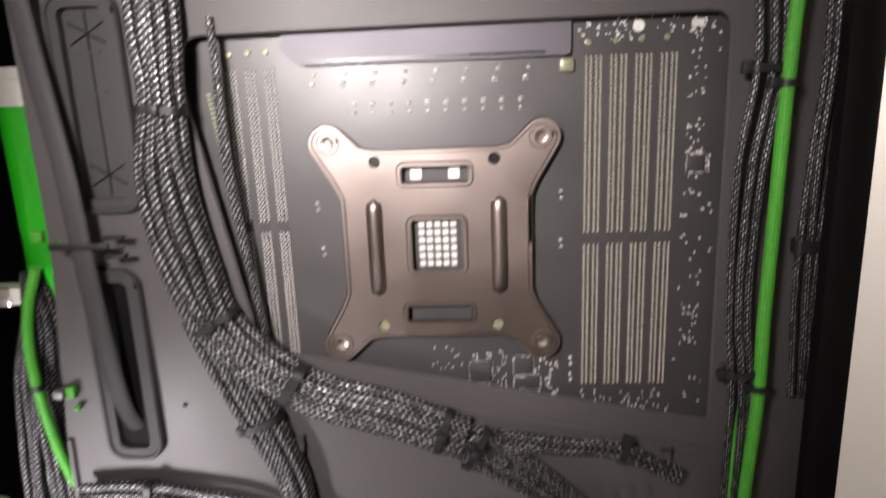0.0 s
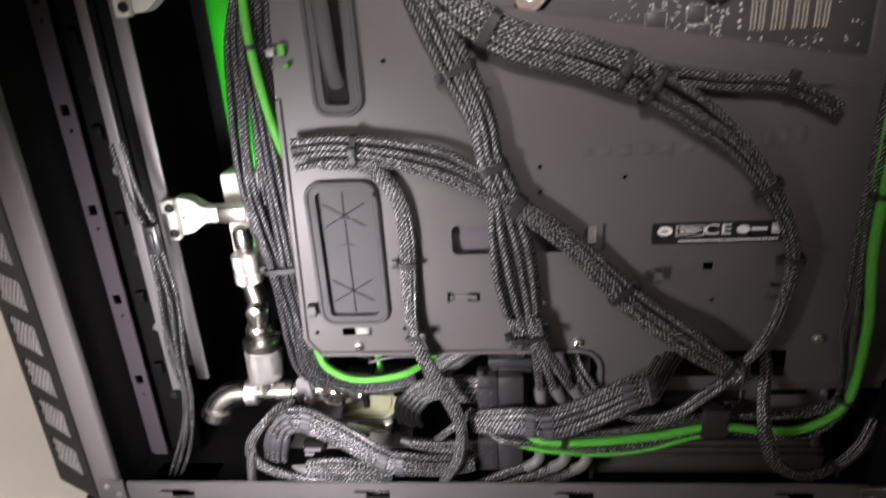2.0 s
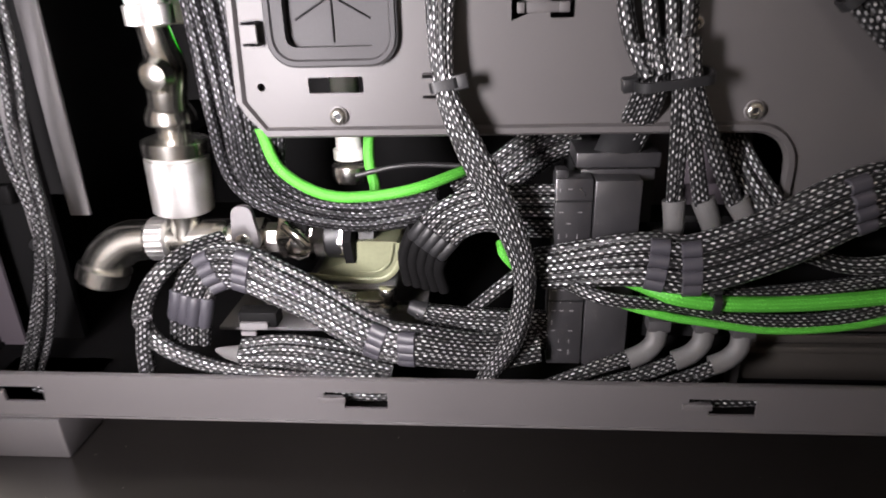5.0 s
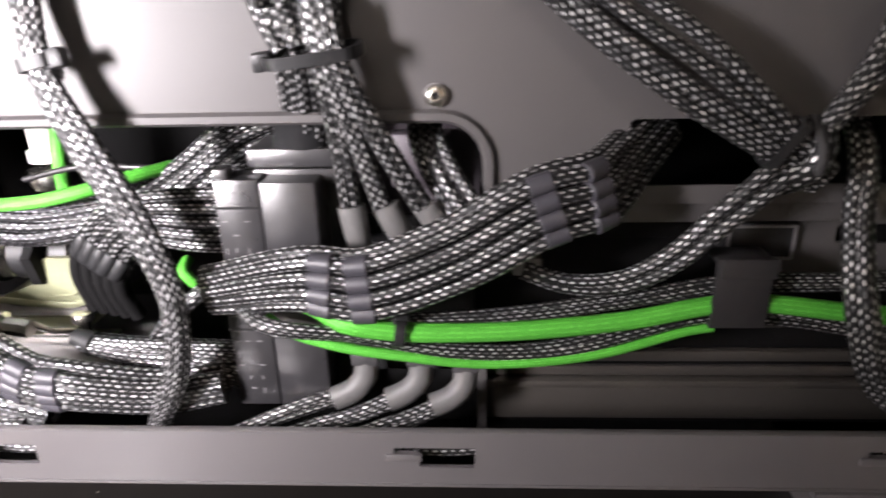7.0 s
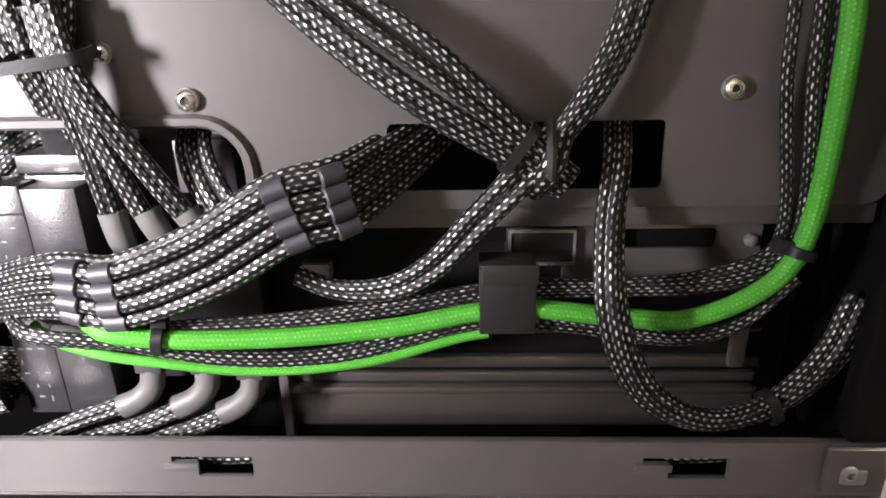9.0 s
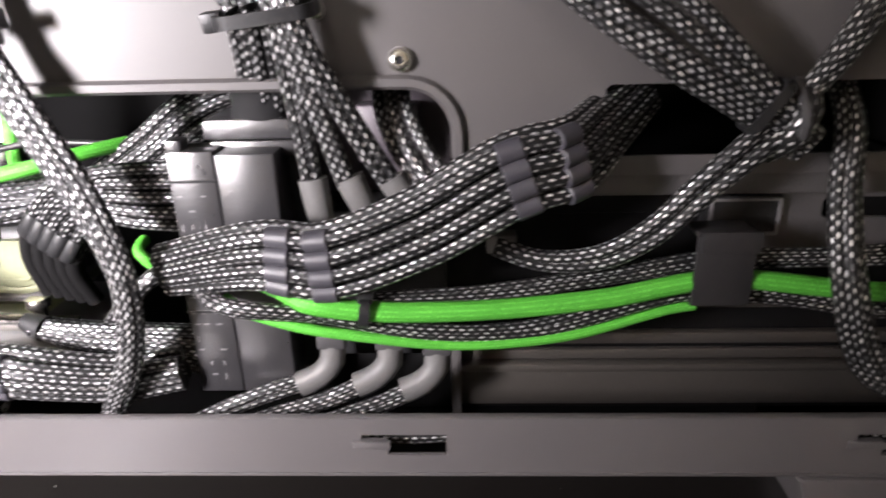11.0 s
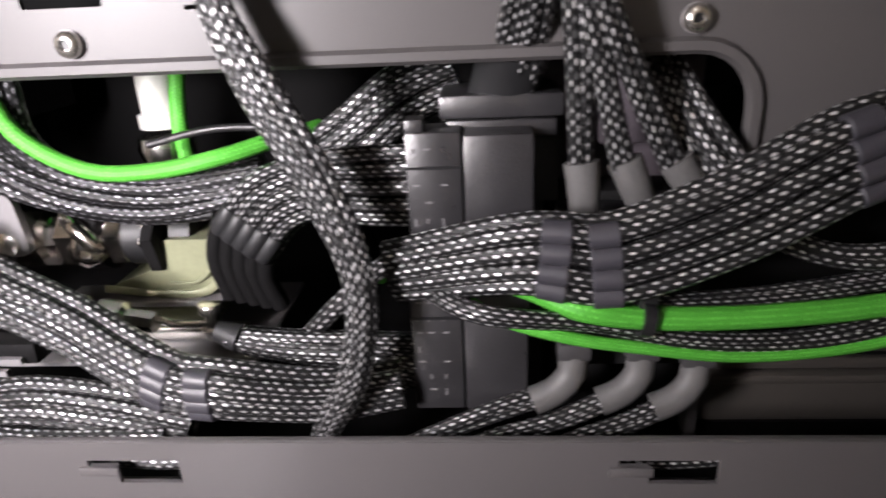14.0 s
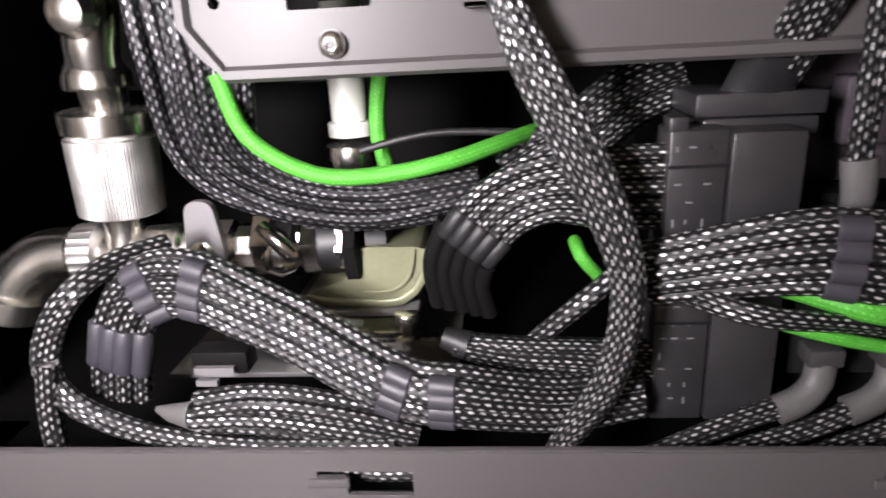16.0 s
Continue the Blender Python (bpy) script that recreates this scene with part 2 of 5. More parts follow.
def tube(bm, line, radius, sides=10, squash=1.0):
    """A round (or flattened) tube along a line, with UVs: round it, and metres along it."""
    uv = bm.loops.layers.uv.verify()
    line = [Vector(p[:3]) for p in line]
    rings, along, run = [], [], 0.0
    for i, p in enumerate(line):
        way = (line[min(i + 1, len(line) - 1)] - line[max(i - 1, 0)]).normalized()
        flat = way.cross(Vector((0, 1, 0)))
        flat = flat.normalized() if flat.length > 0.05 else Vector((1, 0, 0))
        deep = flat.cross(way).normalized()
        r = radius(i / (len(line) - 1)) if callable(radius) else radius
        rings.append([bm.verts.new(p + flat * math.cos(2 * math.pi * k / sides) * r + deep * math.sin(2 * math.pi * k / sides) * r * squash) for k in range(sides)])
        if i:
            run += (p - line[i - 1]).length
        along.append(run)
    for i in range(len(rings) - 1):
        for k in range(sides):
            j = (k + 1) % sides
            face = bm.faces.new((rings[i][k], rings[i][j], rings[i + 1][j], rings[i + 1][k]))
            for loop, (u, v) in zip(face.loops, ((k, i), (k + 1, i), (k + 1, i + 1), (k, i + 1))):
                loop[uv].uv = (u / sides, along[v])
    bm.faces.new(rings[0][::-1])
    bm.faces.new(rings[-1])
    return bm


def lanes(points, count, layers=1, radius=0.0018, wobble=0.0006, seed=1):
    """The lines of the wires of a flat bundle: side by side over its width (fourth number), and in layers behind."""
    rng = random.Random(seed)
    mid = spline(points)
    out = []
    for layer in range(layers):
        for i in range(count):
            share = (i - (count - 1) / 2) / max(count - 1, 1)
            ph, ph2, amp = rng.uniform(0, 6.3), rng.uniform(0, 6.3), wobble * rng.uniform(0.4, 1.2)
            line = []
            for k, p in enumerate(mid):
                way = Vector(mid[min(k + 1, len(mid) - 1)][:3] - mid[max(k - 1, 0)][:3]).normalized()
                flat = way.cross(Vector((0, 1, 0)))
                flat = flat.normalized() if flat.length > 0.05 else Vector((1, 0, 0))
                off = share * max(p[3] - 2 * radius, 0) + (radius * 0.7 if layer % 2 else 0)
                off += amp * math.sin(k * 0.14 + ph)
                deep = layer * radius * 1.7 + amp * 0.8 * math.sin(k * 0.11 + ph2) - 0.0009 * math.cos(share * math.pi)
                line.append(Vector(p[:3]) + flat * off + Vector((0, deep, 0)))
            out.append(line)
    return out


def bundle(name, label, points, count, layers=1, radius=0.0018, mat=None, wobble=0.0006, seed=1, greens=(), category="cable"):
    """A bundle of sleeved wires; each wire is a part of it."""
    top = thing(name, label, category)
    made = lanes(points, count, layers, radius, wobble, seed)
    for i, line in enumerate(made):
        bm = tube(bmesh.new(), line, radius)
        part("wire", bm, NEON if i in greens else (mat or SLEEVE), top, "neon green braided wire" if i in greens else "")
    return top, made


def comb(parent, made, share, length=0.0052, grow=1.2, radius=0.0018, mat=None):
    """A row of joined rings that holds the wires side by side."""
    bm = bmesh.new()
    for line in made:
        k = min(max(int(share * (len(line) - 1)), 1), len(line) - 2)
        p, way = Vector(line[k]), (Vector(line[k + 1]) - Vector(line[k - 1])).normalized()
        r = radius * grow
        lathe(bm, p - way * length / 2, way, [(0, r * 0.86), (length * 0.06, r), (length * 0.94, r), (length, r * 0.86)], 12)
    return part("cable_comb", bm, mat or COMB, parent, "smoked grey ribbed cable comb")


def tie(parent, line_sets, share, width=0.0028, radius=0.0018, head=(0, -1), mat=None, name="zip_tie"):
    """A strap round a bundle, with its little lock head."""
    pts, way = [], Vector((0, 0, 0))
    for line in line_sets:
        k = min(max(int(share * (len(line) - 1)), 1), len(line) - 2)
        pts.append(Vector(line[k]))
        way += Vector(line[k + 1]) - Vector(line[k - 1])
    way.normalize()
    flat = way.cross(Vector((0, 1, 0))).normalized()
    deep = flat.cross(way).normalized()
    mid = sum(pts, Vector()) / len(pts)
    hw = max(abs((p - mid).dot(flat)) for p in pts) + radius * 1.12
    hd = max(abs((p - mid).dot(deep)) for p in pts) + radius * 1.15
    bm, rings = bmesh.new(), []
    n, corner = 28, min(hw, hd) * 0.8
    loop = []
    for k in range(n):
        a = 2 * math.pi * k / n
        cx = math.copysign(hw - corner, math.cos(a)) + corner * math.cos(a)
        cd = math.copysign(hd - corner, math.sin(a)) + corner * math.sin(a)
        loop.append((cx, cd))
    for side, thick in ((-0.5, 0), (0.5, 0), (0.5, 0.0007), (-0.5, 0.0007)):
        rings.append([bm.verts.new(mid + way * side * width + flat * (cx * (1 + thick / hw)) + deep * (cd * (1 + thick / hd))) for cx, cd in loop])
    for r in range(4):
        for k in range(n):
            bm.faces.new((rings[r][k], rings[r][(k + 1) % n], rings[(r + 1) % 4][(k + 1) % n], rings[(r + 1) % 4][k]))
    strap = part(name, bm, mat or PLASTIC, parent)
    if head:
        hb = bmesh.new()
        spot = mid + flat * head[0] * (hw + 0.0012) + deep * head[1] * (hd + 0.0012)
        box(hb, -0.0021, 0.0021, -0.0017, 0.0017, -width * 0.75, width * 0.75, 0.0005)
        turn = Matrix((flat, deep, way)).transposed().to_4x4()
        bmesh.ops.transform(hb, matrix=Matrix.Translation(spot) @ turn, verts=hb.verts)
        part("lock_head", hb, mat or PLASTIC, strap)
    return strap


def rounded(x0, x1, z0, z1, r, n=5):
    """The outline of a rectangle with round corners, in the x-z plane."""
    out = []
    for cx, cz, a0 in ((x1 - r, z1 - r, 0), (x0 + r, z1 - r, 90), (x0 + r, z0 + r, 180), (x1 - r, z0 + r, 270)):
        out += [(cx + r * math.cos(radians(a0 + 90 * k / n)), cz + r * math.sin(radians(a0 + 90 * k / n))) for k in range(n + 1)]
    return out


def soften(points, r, n=4):
    """Round the corners of a polygon by the radius r (about)."""
    out = []
    for i, p in enumerate(points):
        p, a, b = Vector(p), Vector(points[i - 1]), Vector(points[(i + 1) % len(points)])
        u, v = (a - p), (b - p)
        d = min(r, u.length * 0.45, v.length * 0.45)
        s, e = p + u.normalized() * d, p + v.normalized() * d
        for k in range(n + 1):
            t = k / n
            q = s * (1 - t) ** 2 + p * 2 * t * (1 - t) + e * t ** 2
            out.append((q.x, q.y))
    return out


def plate(outline, holes, y0, y1, bm=None):
    """A flat sheet in the x-z plane from y0 to y1, with holes right through it."""
    bm = bm or bmesh.new()
    edges = []
    for loop in [outline, *holes]:
        vs = [bm.verts.new((x, y0, z)) for x, z in loop]
        edges += [bm.edges.new((vs[i], vs[(i + 1) % len(vs)])) for i in range(len(vs))]
    faces = [g for g in bmesh.ops.triangle_fill(bm, use_beauty=True, use_dissolve=False, edges=edges, normal=(0, -1, 0))["geom"] if isinstance(g, bmesh.types.BMFace)]
    grown = bmesh.ops.extrude_face_region(bm, geom=faces)["geom"]
    bmesh.ops.translate(bm, verts=[g for g in grown if isinstance(g, bmesh.types.BMVert)], vec=(0, y1 - y0, 0))
    return bm


def ridge(outline, y, r, closed=True, sides=6):
    """A rounded bead that runs along an outline."""
    pts = [Vector((x, y, z)) for x, z in outline]
    if closed:
        pts += [pts[0], pts[1]]
    return tube(bmesh.new(), pts, r, sides)


def text(name, words, x, y, z, size, mat, parent):
    """Letters on a face that looks towards -y."""
    data = bpy.data.curves.new(name, "FONT")
    data.body, data.size, data.extrude, data.align_x, data.align_y = words, size, 0.00008, "CENTER", "CENTER"
    data.materials.append(mat)
    ob = new(name, data)
    ob.matrix_world = pose(x, y, z, 90, 0, 0)
    ob.parent = parent
    return ob


# ---- room ----
DESK_Z = 0.009
wall = part("wall_north", boxes((-2.2, 2.2, 0.54, 0.62, -0.8, 2.0)), PAINT)
tagged(wall, "off-white painted wall behind the desk", "wall", kind="structure")
# walls out of view and the ceiling, added to close the room for reflections
wall = part("unseen_wall_west", boxes((-2.2, -2.1, -2.0, 0.54, -0.8, 2.0)), PAINT)
tagged(wall, "unseen off-white side wall added for reflections", "wall", kind="structure")
wall = part("unseen_wall_east", boxes((2.1, 2.2, -2.0, 0.54, -0.8, 2.0)), PAINT)
tagged(wall, "unseen off-white side wall added for reflections", "wall", kind="structure")
wall = part("unseen_wall_south", boxes((-2.2, 2.2, -2.1, -2.0, -0.8, 2.0)), PAINT)
tagged(wall, "unseen off-white wall added behind the camera", "wall", kind="structure")
tagged(part("ceiling", boxes((-2.2, 2.2, -2.1, 0.62, 2.0, 2.05)), PAINT), "unseen off-white ceiling added over the room", "ceiling", kind="structure")
tagged(part("floor", boxes((-2.2, 2.2, -2.1, 0.62, -0.85, -0.8)), PURPLE), "dark floor under the desk", "floor", kind="structure")
desk = thing("desk", "glossy dark desk top under the computer", "desk")
part("desk_top", boxes((-1.3, 1.3, -0.45, 0.53, DESK_Z - 0.03, DESK_Z), bevel=0.002), DESK, desk)
for x in (-1.2, 1.2):
    for y in (-0.38, 0.46):
        part("leg", boxes((x - 0.03, x + 0.03, y - 0.03, y + 0.03, -0.8, DESK_Z - 0.03)), DESK, desk)
bm = bmesh.new()
rng = random.Random(5)
for k in range(70):
    x, y, r = rng.uniform(-0.42, 0.2), rng.uniform(0.08, 0.24), rng.uniform(0.00008, 0.00022)
    box(bm, x - r, x + r, y - r, y + r * 1.4, DESK_Z, DESK_Z + r * 0.7)
tagged(part("dust_specks", bm, DUST), "pale specks of dust on the desk top", "dust", kind="stuff")

# ---- computer case ----
TRAY_Y = 0.238
TOP = 0.475
case = thing("computer_case", "open dark grey steel computer case without side panel", "computer case")

MID_GROMMET, UP_GROMMET, LOW_GROMMET = (-0.157, -0.133, 0.251, 0.334), (-0.154, -0.126, 0.356, 0.436), (-0.168, -0.131, 0.1405, 0.220)
outline = soften([(-0.168, TOP), (-0.168, 0.34), (-0.1755, 0.26), (-0.180, 0.129), (-0.172, 0.1205), (-0.034, 0.1205), *[(-0.0315 + 0.010 * math.sin(radians(a)), 0.1105 + 0.010 * math.cos(radians(a))) for a in range(0, 91, 15)], (-0.0215, 0.100), (0.127, 0.100), (0.127, TOP)], 0.006)
cutout = soften([(-0.106, 0.420), (0.090, 0.421), (0.090, 0.265), (0.083, 0.2655), (-0.089, 0.298), (-0.1075, 0.398)], 0.008)
holes = [cutout]
for g in (MID_GROMMET, UP_GROMMET, LOW_GROMMET):
    holes.append(rounded(g[0] + 0.004, g[1] - 0.004, g[2] + 0.004, g[3] - 0.004, 0.005))
holes += [rounded(-0.096, -0.020, 0.1785, 0.194, 0.003),
          rounded(0.012, 0.075, 0.1045, 0.1203, 0.0015), [(-0.100, 0.1515), (-0.0950, 0.1535), (-0.0950, 0.1560), (-0.100, 0.158)], rounded(-0.0895, -0.083, 0.152, 0.157, 0.0005), rounded(-0.0942, -0.0902, 0.1540, 0.1556, 0.0003), rounded(-0.158, -0.142, 0.1330, 0.1375, 0.0005), rounded(0.028, 0.033, 0.167, 0.171, 0.0005), rounded(-0.150, -0.1385, 0.2380, 0.2405, 0.0004)]
for hx, hz in ((-0.1225, 0.275), (-0.052, 0.2225), (-0.052, 0.210), (-0.172, 0.135), (-0.012, 0.216), (0.034, 0.150), (-0.165, 0.344), (-0.120, 0.350)):
    holes.append([(hx + 0.0012 * math.cos(k * 0.7854), hz + 0.0012 * math.sin(k * 0.7854)) for k in range(8)])
tray = part("motherboard_tray", plate(outline, holes, TRAY_Y, TRAY_Y + 0.0012), STEEL, case, "dark grey powder-coated steel tray with cut-outs", smooth=False)
part("rolled_edge", ridge([(-0.1740, 0.26), (-0.1785, 0.131), (-0.1715, 0.1218), (-0.0315, 0.1218), *[(-0.0315 + 0.0113 * math.sin(radians(a)), 0.1105 + 0.0113 * math.cos(radians(a))) for a in range(15, 91, 15)], (-0.0202, 0.101)], TRAY_Y - 0.0003, 0.0016, False), STEEL, tray)
part("flange", boxes((-0.172, -0.028, TRAY_Y + 0.0014, TRAY_Y + 0.012, 0.1206, 0.1218)), STEEL, tray)
part("cutout_lip", ridge(cutout, TRAY_Y + 0.001, 0.0013), STEEL, tray)
part("pressed_fold", tube(bmesh.new(), spline([(-0.09, 0.2382, 0.2855), (0.09, 0.2382, 0.2525)]), 0.0016, 8, 0.5), STEEL, tray)
part("shroud_ledge", boxes((-0.02, 0.1265, TRAY_Y + 0.002, TRAY_Y + 0.016, 0.0945, 0.1), bevel=0.0008), STEEL, case)
part("shroud_lip", boxes((0.0, 0.054, TRAY_Y + 0.0092, TRAY_Y + 0.0102, 0.088, 0.0944), bevel=0.0004), BLACK, case)
part("shroud_skirt", plate(rounded(0.0545, 0.1040, 0.0740, 0.0944, 0.003), [rounded(0.0680, 0.0930, 0.0862, 0.0915, 0.0015)], TRAY_Y + 0.0088, TRAY_Y + 0.0100), STEEL, case, smooth=False)
part("shroud_ledge", boxes((-0.018, 0.1005, TRAY_Y + 0.0045, TRAY_Y + 0.0088, 0.0962, 0.0972), bevel=0.0004), STEEL, case)
part("shroud_post", boxes((0.1005, 0.1050, TRAY_Y + 0.0085, TRAY_Y + 0.011, 0.0510, 0.0640), bevel=0.0008), STEEL, case)
part("shroud_bolt", lathe(bmesh.new(), (0.1010, TRAY_Y + 0.0086, 0.0885), (0, -1, 0), [(0, 0.0017), (0.0014, 0.0017), (0.0018, 0.0011)], 6), BAR, case)


def grommet(g, name):
    """Rubber cable grommet: a rounded raised ring round a membrane with star slits."""
    top = thing(name, "rounded grey rubber cable grommet with slit membrane", "grommet")
    x0, x1, z0, z1 = g
    part("ring", plate(rounded(x0, x1, z0, z1, 0.008), [rounded(x0 + 0.0055, x1 - 0.0055, z0 + 0.0055, z1 - 0.0055, 0.003)], TRAY_Y - 0.0024, TRAY_Y + 0.003), RUBBER, top, smooth=False)
    part("bead", ridge(rounded(x0 + 0.0012, x1 - 0.0012, z0 + 0.0012, z1 - 0.0012, 0.007), TRAY_Y - 0.0022, 0.0012), RUBBER, top)
    part("membrane", boxes((x0 + 0.005, x1 - 0.005, TRAY_Y + 0.0012, TRAY_Y + 0.0022, z0 + 0.005, z1 - 0.005)), RUBBER, top)
    bm = bmesh.new()
    cx, y = (x0 + x1) / 2, TRAY_Y + 0.0010
    inner = (x1 - x0) / 2 - 0.0062
    lines = [((cx, z0 + 0.008), (cx, z1 - 0.008))]
    for zc in (z0 + 0.0065 + inner, z1 - 0.0065 - inner):
        for a in (30, 90, 150, 210, 270, 330):
            lines.append(((cx, zc), (cx + inner * math.cos(radians(a)), zc + inner * math.sin(radians(a)))))
    for (ax, az), (bx, bz) in lines:
        tube(bm, [Vector((ax, y, az)), Vector((bx, y, bz))], 0.0003, 5)
    part("slit_star", bm, BLACK, top)
    for zc in (z0 + (z1 - z0) * 0.56, z0 + (z1 - z0) * 0.74):
        part("rib", boxes((cx - 0.004, cx + 0.004, TRAY_Y + 0.0006, TRAY_Y + 0.0013, zc - 0.0004, zc + 0.0004)), RUBBER, top)
    return top


grommet(LOW_GROMMET, "cable_grommet")
grommet(MID_GROMMET, "cable_grommet")
grommet(UP_GROMMET, "cable_grommet")
# black sheet puts the shade of the open slot on the membrane
part("grommet_slot_shade", boxes((-0.1500, -0.1405, TRAY_Y + 0.0005, TRAY_Y + 0.0011, 0.2575, 0.328)), BLACK, case)


def button_screw(x, y, z, r=0.0026):
    """Domed socket screw on a washer, looking out of the tray."""
    top = thing("button_screw", "domed steel hex socket screw in the tray", "screw", "screws along the tray")
    part("washer", lathe(bmesh.new(), (x, y, z), (0, -1, 0), [(0, r * 1.05), (0.0006, r * 1.05)], 24), BAR, top)
    bm = lathe(bmesh.new(), (x, y - 0.0006, z), (0, -1, 0), [(0, r), (0.0006, r), (0.0012, r * 0.86), (0.0016, r * 0.62), (0.0017, r * 0.44), (0.0008, r * 0.4)], 24)
    part("head", bm, CHROME, top)
    part("socket", lathe(bmesh.new(), (x, y - 0.0012, z), (0, -1, 0), [(0, r * 0.38), (0.0003, r * 0.38)], 6), STICKER, top)
    return top


for x, z in ((-0.1498, 0.1265), (-0.0325, 0.1265), (0.0885, 0.127), (-0.05, 0.137), (-0.051, 0.150)):
    button_screw(x, TRAY_Y - 0.0001, z, 0.0021 if x == -0.05 or x == -0.051 else 0.0026)

# small pressed hooks for the ties
for x, z in ((-0.0755, 0.258), (-0.074, 0.239), (-0.077, 0.221), (-0.060, 0.2035), (0.006, 0.1655), (0.062, 0.156), (0.068, 0.173), (-0.1225, 0.135), (0.072, 0.252), (-0.172, 0.150), (0.094, 0.287)):
    bm = boxes((x - 0.0020, x + 0.0020, TRAY_Y - 0.0042, TRAY_Y - 0.003, z - 0.0032, z + 0.0032), (x - 0.0020, x + 0.0020, TRAY_Y - 0.0042, TRAY_Y, z + 0.0024, z + 0.0033), (x - 0.0020, x + 0.0020, TRAY_Y - 0.0042, TRAY_Y, z - 0.0033, z - 0.0024))
    part("tie_hook", bm, STEEL, tray)
# pressed clip in its slot
part("spring_clip", boxes((-0.0985, -0.0845, TRAY_Y - 0.0006, TRAY_Y + 0.0002, 0.1535, 0.1562), (-0.0985, -0.0965, TRAY_Y - 0.0016, TRAY_Y, 0.1535, 0.1562), (-0.0872, -0.0845, TRAY_Y - 0.0016, TRAY_Y, 0.1535, 0.1562), bevel=0.0002), STEEL, tray)

# embossed maker's mark: plain bars
for x in (-0.034, -0.025, -0.0155, -0.006, 0.0035, 0.013, 0.0215):
    part("embossed_bar", boxes((x, x + 0.0062, TRAY_Y - 0.00035, TRAY_Y + 0.0002, 0.2265, 0.2315), bevel=0.0003), STEEL, tray)
for x in (0.049, 0.056, 0.063):
    part("embossed_bar", boxes((x, x + 0.005, TRAY_Y - 0.00035, TRAY_Y + 0.0002, 0.2285, 0.2365), bevel=0.0003), STEEL, tray)

# approval sticker in its recess
label = thing("approval_sticker", "black sticker with white approval marks on the tray", "sticker")
part("sheet", plate(rounded(0.002, 0.0640, 0.1785, 0.1945, 0.0015), [], TRAY_Y - 0.0004, TRAY_Y - 0.00005), STICKER, label, smooth=False)
part("print_frame", plate(rounded(0.0135, 0.0268, 0.1845, 0.1925, 0.0003), [rounded(0.0139, 0.0264, 0.1849, 0.1921, 0.0003)], TRAY_Y - 0.0005, TRAY_Y - 0.0004), INK, label, smooth=False)
part("print_dot", lathe(bmesh.new(), (0.0082, TRAY_Y - 0.0004, 0.1886), (0, -1, 0), [(0, 0.0036), (0.0001, 0.0036)], 20), INK, label)
part("print_dot", boxes((0.0066, 0.0096, TRAY_Y - 0.00055, TRAY_Y - 0.0005, 0.1879, 0.1893)), STICKER, label)
for z, w in ((0.1906, 0.0094), (0.1888, 0.0104), (0.187, 0.0082)):
    part("print_bar", boxes((0.0152, 0.0152 + w, TRAY_Y - 0.0005, TRAY_Y - 0.0004, z - 0.0004, z + 0.0004)), INK, label)
text("print_mark", "C", 0.0302, TRAY_Y - 0.0005, 0.1886, 0.0112, INK, label)
text("print_mark", "E", 0.0370, TRAY_Y - 0.0005, 0.1886, 0.0112, INK, label)
part("print_dot", lathe(bmesh.new(), (0.0450, TRAY_Y - 0.0004, 0.1886), (0, -1, 0), [(0, 0.0031), (0.0001, 0.0031)], 20), INK, label)
part("print_bar", boxes((0.0488, 0.0562, TRAY_Y - 0.0005, TRAY_Y - 0.0004, 0.1875, 0.1897)), INK, label)
bin_mark = boxes((0.0582, 0.0622, TRAY_Y - 0.0005, TRAY_Y - 0.0004, 0.1865, 0.1912), (0.0579, 0.0626, TRAY_Y - 0.0005, TRAY_Y - 0.0004, 0.1918, 0.1926), (0.0582, 0.0622, TRAY_Y - 0.0005, TRAY_Y - 0.0004, 0.1848, 0.1856))
part("print_bar", bin_mark, INK, label)
rng = random.Random(3)
x = 0.015
while x < 0.061:
    w = rng.uniform(0.0006, 0.0013)
    part("print_bar", boxes((x, x + w, TRAY_Y - 0.0005, TRAY_Y - 0.0004, 0.1801, 0.1816)), INK, label)
    x += w + 0.0005
label.scale, label.location = (1, 1, 0.68), (0, 0, 0.32 * 0.187)
# window in the tray: inner metal and a slotted plate
part("inner_plate", boxes((-0.10, -0.015, TRAY_Y + 0.006, TRAY_Y + 0.0075, 0.172, 0.200)), PURPLE, case)
part("slotted_insert", plate(rounded(-0.0425, -0.0215, 0.179, 0.1945, 0.002), [rounded(-0.0405, -0.037, 0.183, 0.1915, 0.0004), rounded(-0.0305, -0.024, 0.182, 0.192, 0.003)], TRAY_Y - 0.0003, TRAY_Y + 0.0006), STEEL, case, smooth=False)
bm = bmesh.new()
for k in range(7):
    box(bm, -0.0285, -0.0245, TRAY_Y + 0.0008, TRAY_Y + 0.0014, 0.1828 + k * 0.0013, 0.1834 + k * 0.0013)
part("printed_text_bars", bm, INK, case)

# bottom rail with its L-shaped panel slots
RAIL_Y = 0.2215
slots = []
for right in (-0.2545, -0.1385, -0.0240, 0.0930):
    slots.append([(right - 0.0205, 0.0396), (right - 0.0205, 0.0412), (right, 0.0412), (right, 0.0352), (right - 0.0142, 0.0352), (right - 0.0142, 0.0396)])
part("bottom_rail", plate([(-0.295, 0.0300), (0.131, 0.0300), (0.131, 0.0458), (-0.295, 0.0458)], slots, RAIL_Y, RAIL_Y + 0.0011), RAIL, case, smooth=False)
part("rail_lip", boxes((-0.295, 0.131, RAIL_Y + 0.0003, RAIL_Y + 0.0022, 0.0452, 0.0460), bevel=0.0003), RAIL, case)
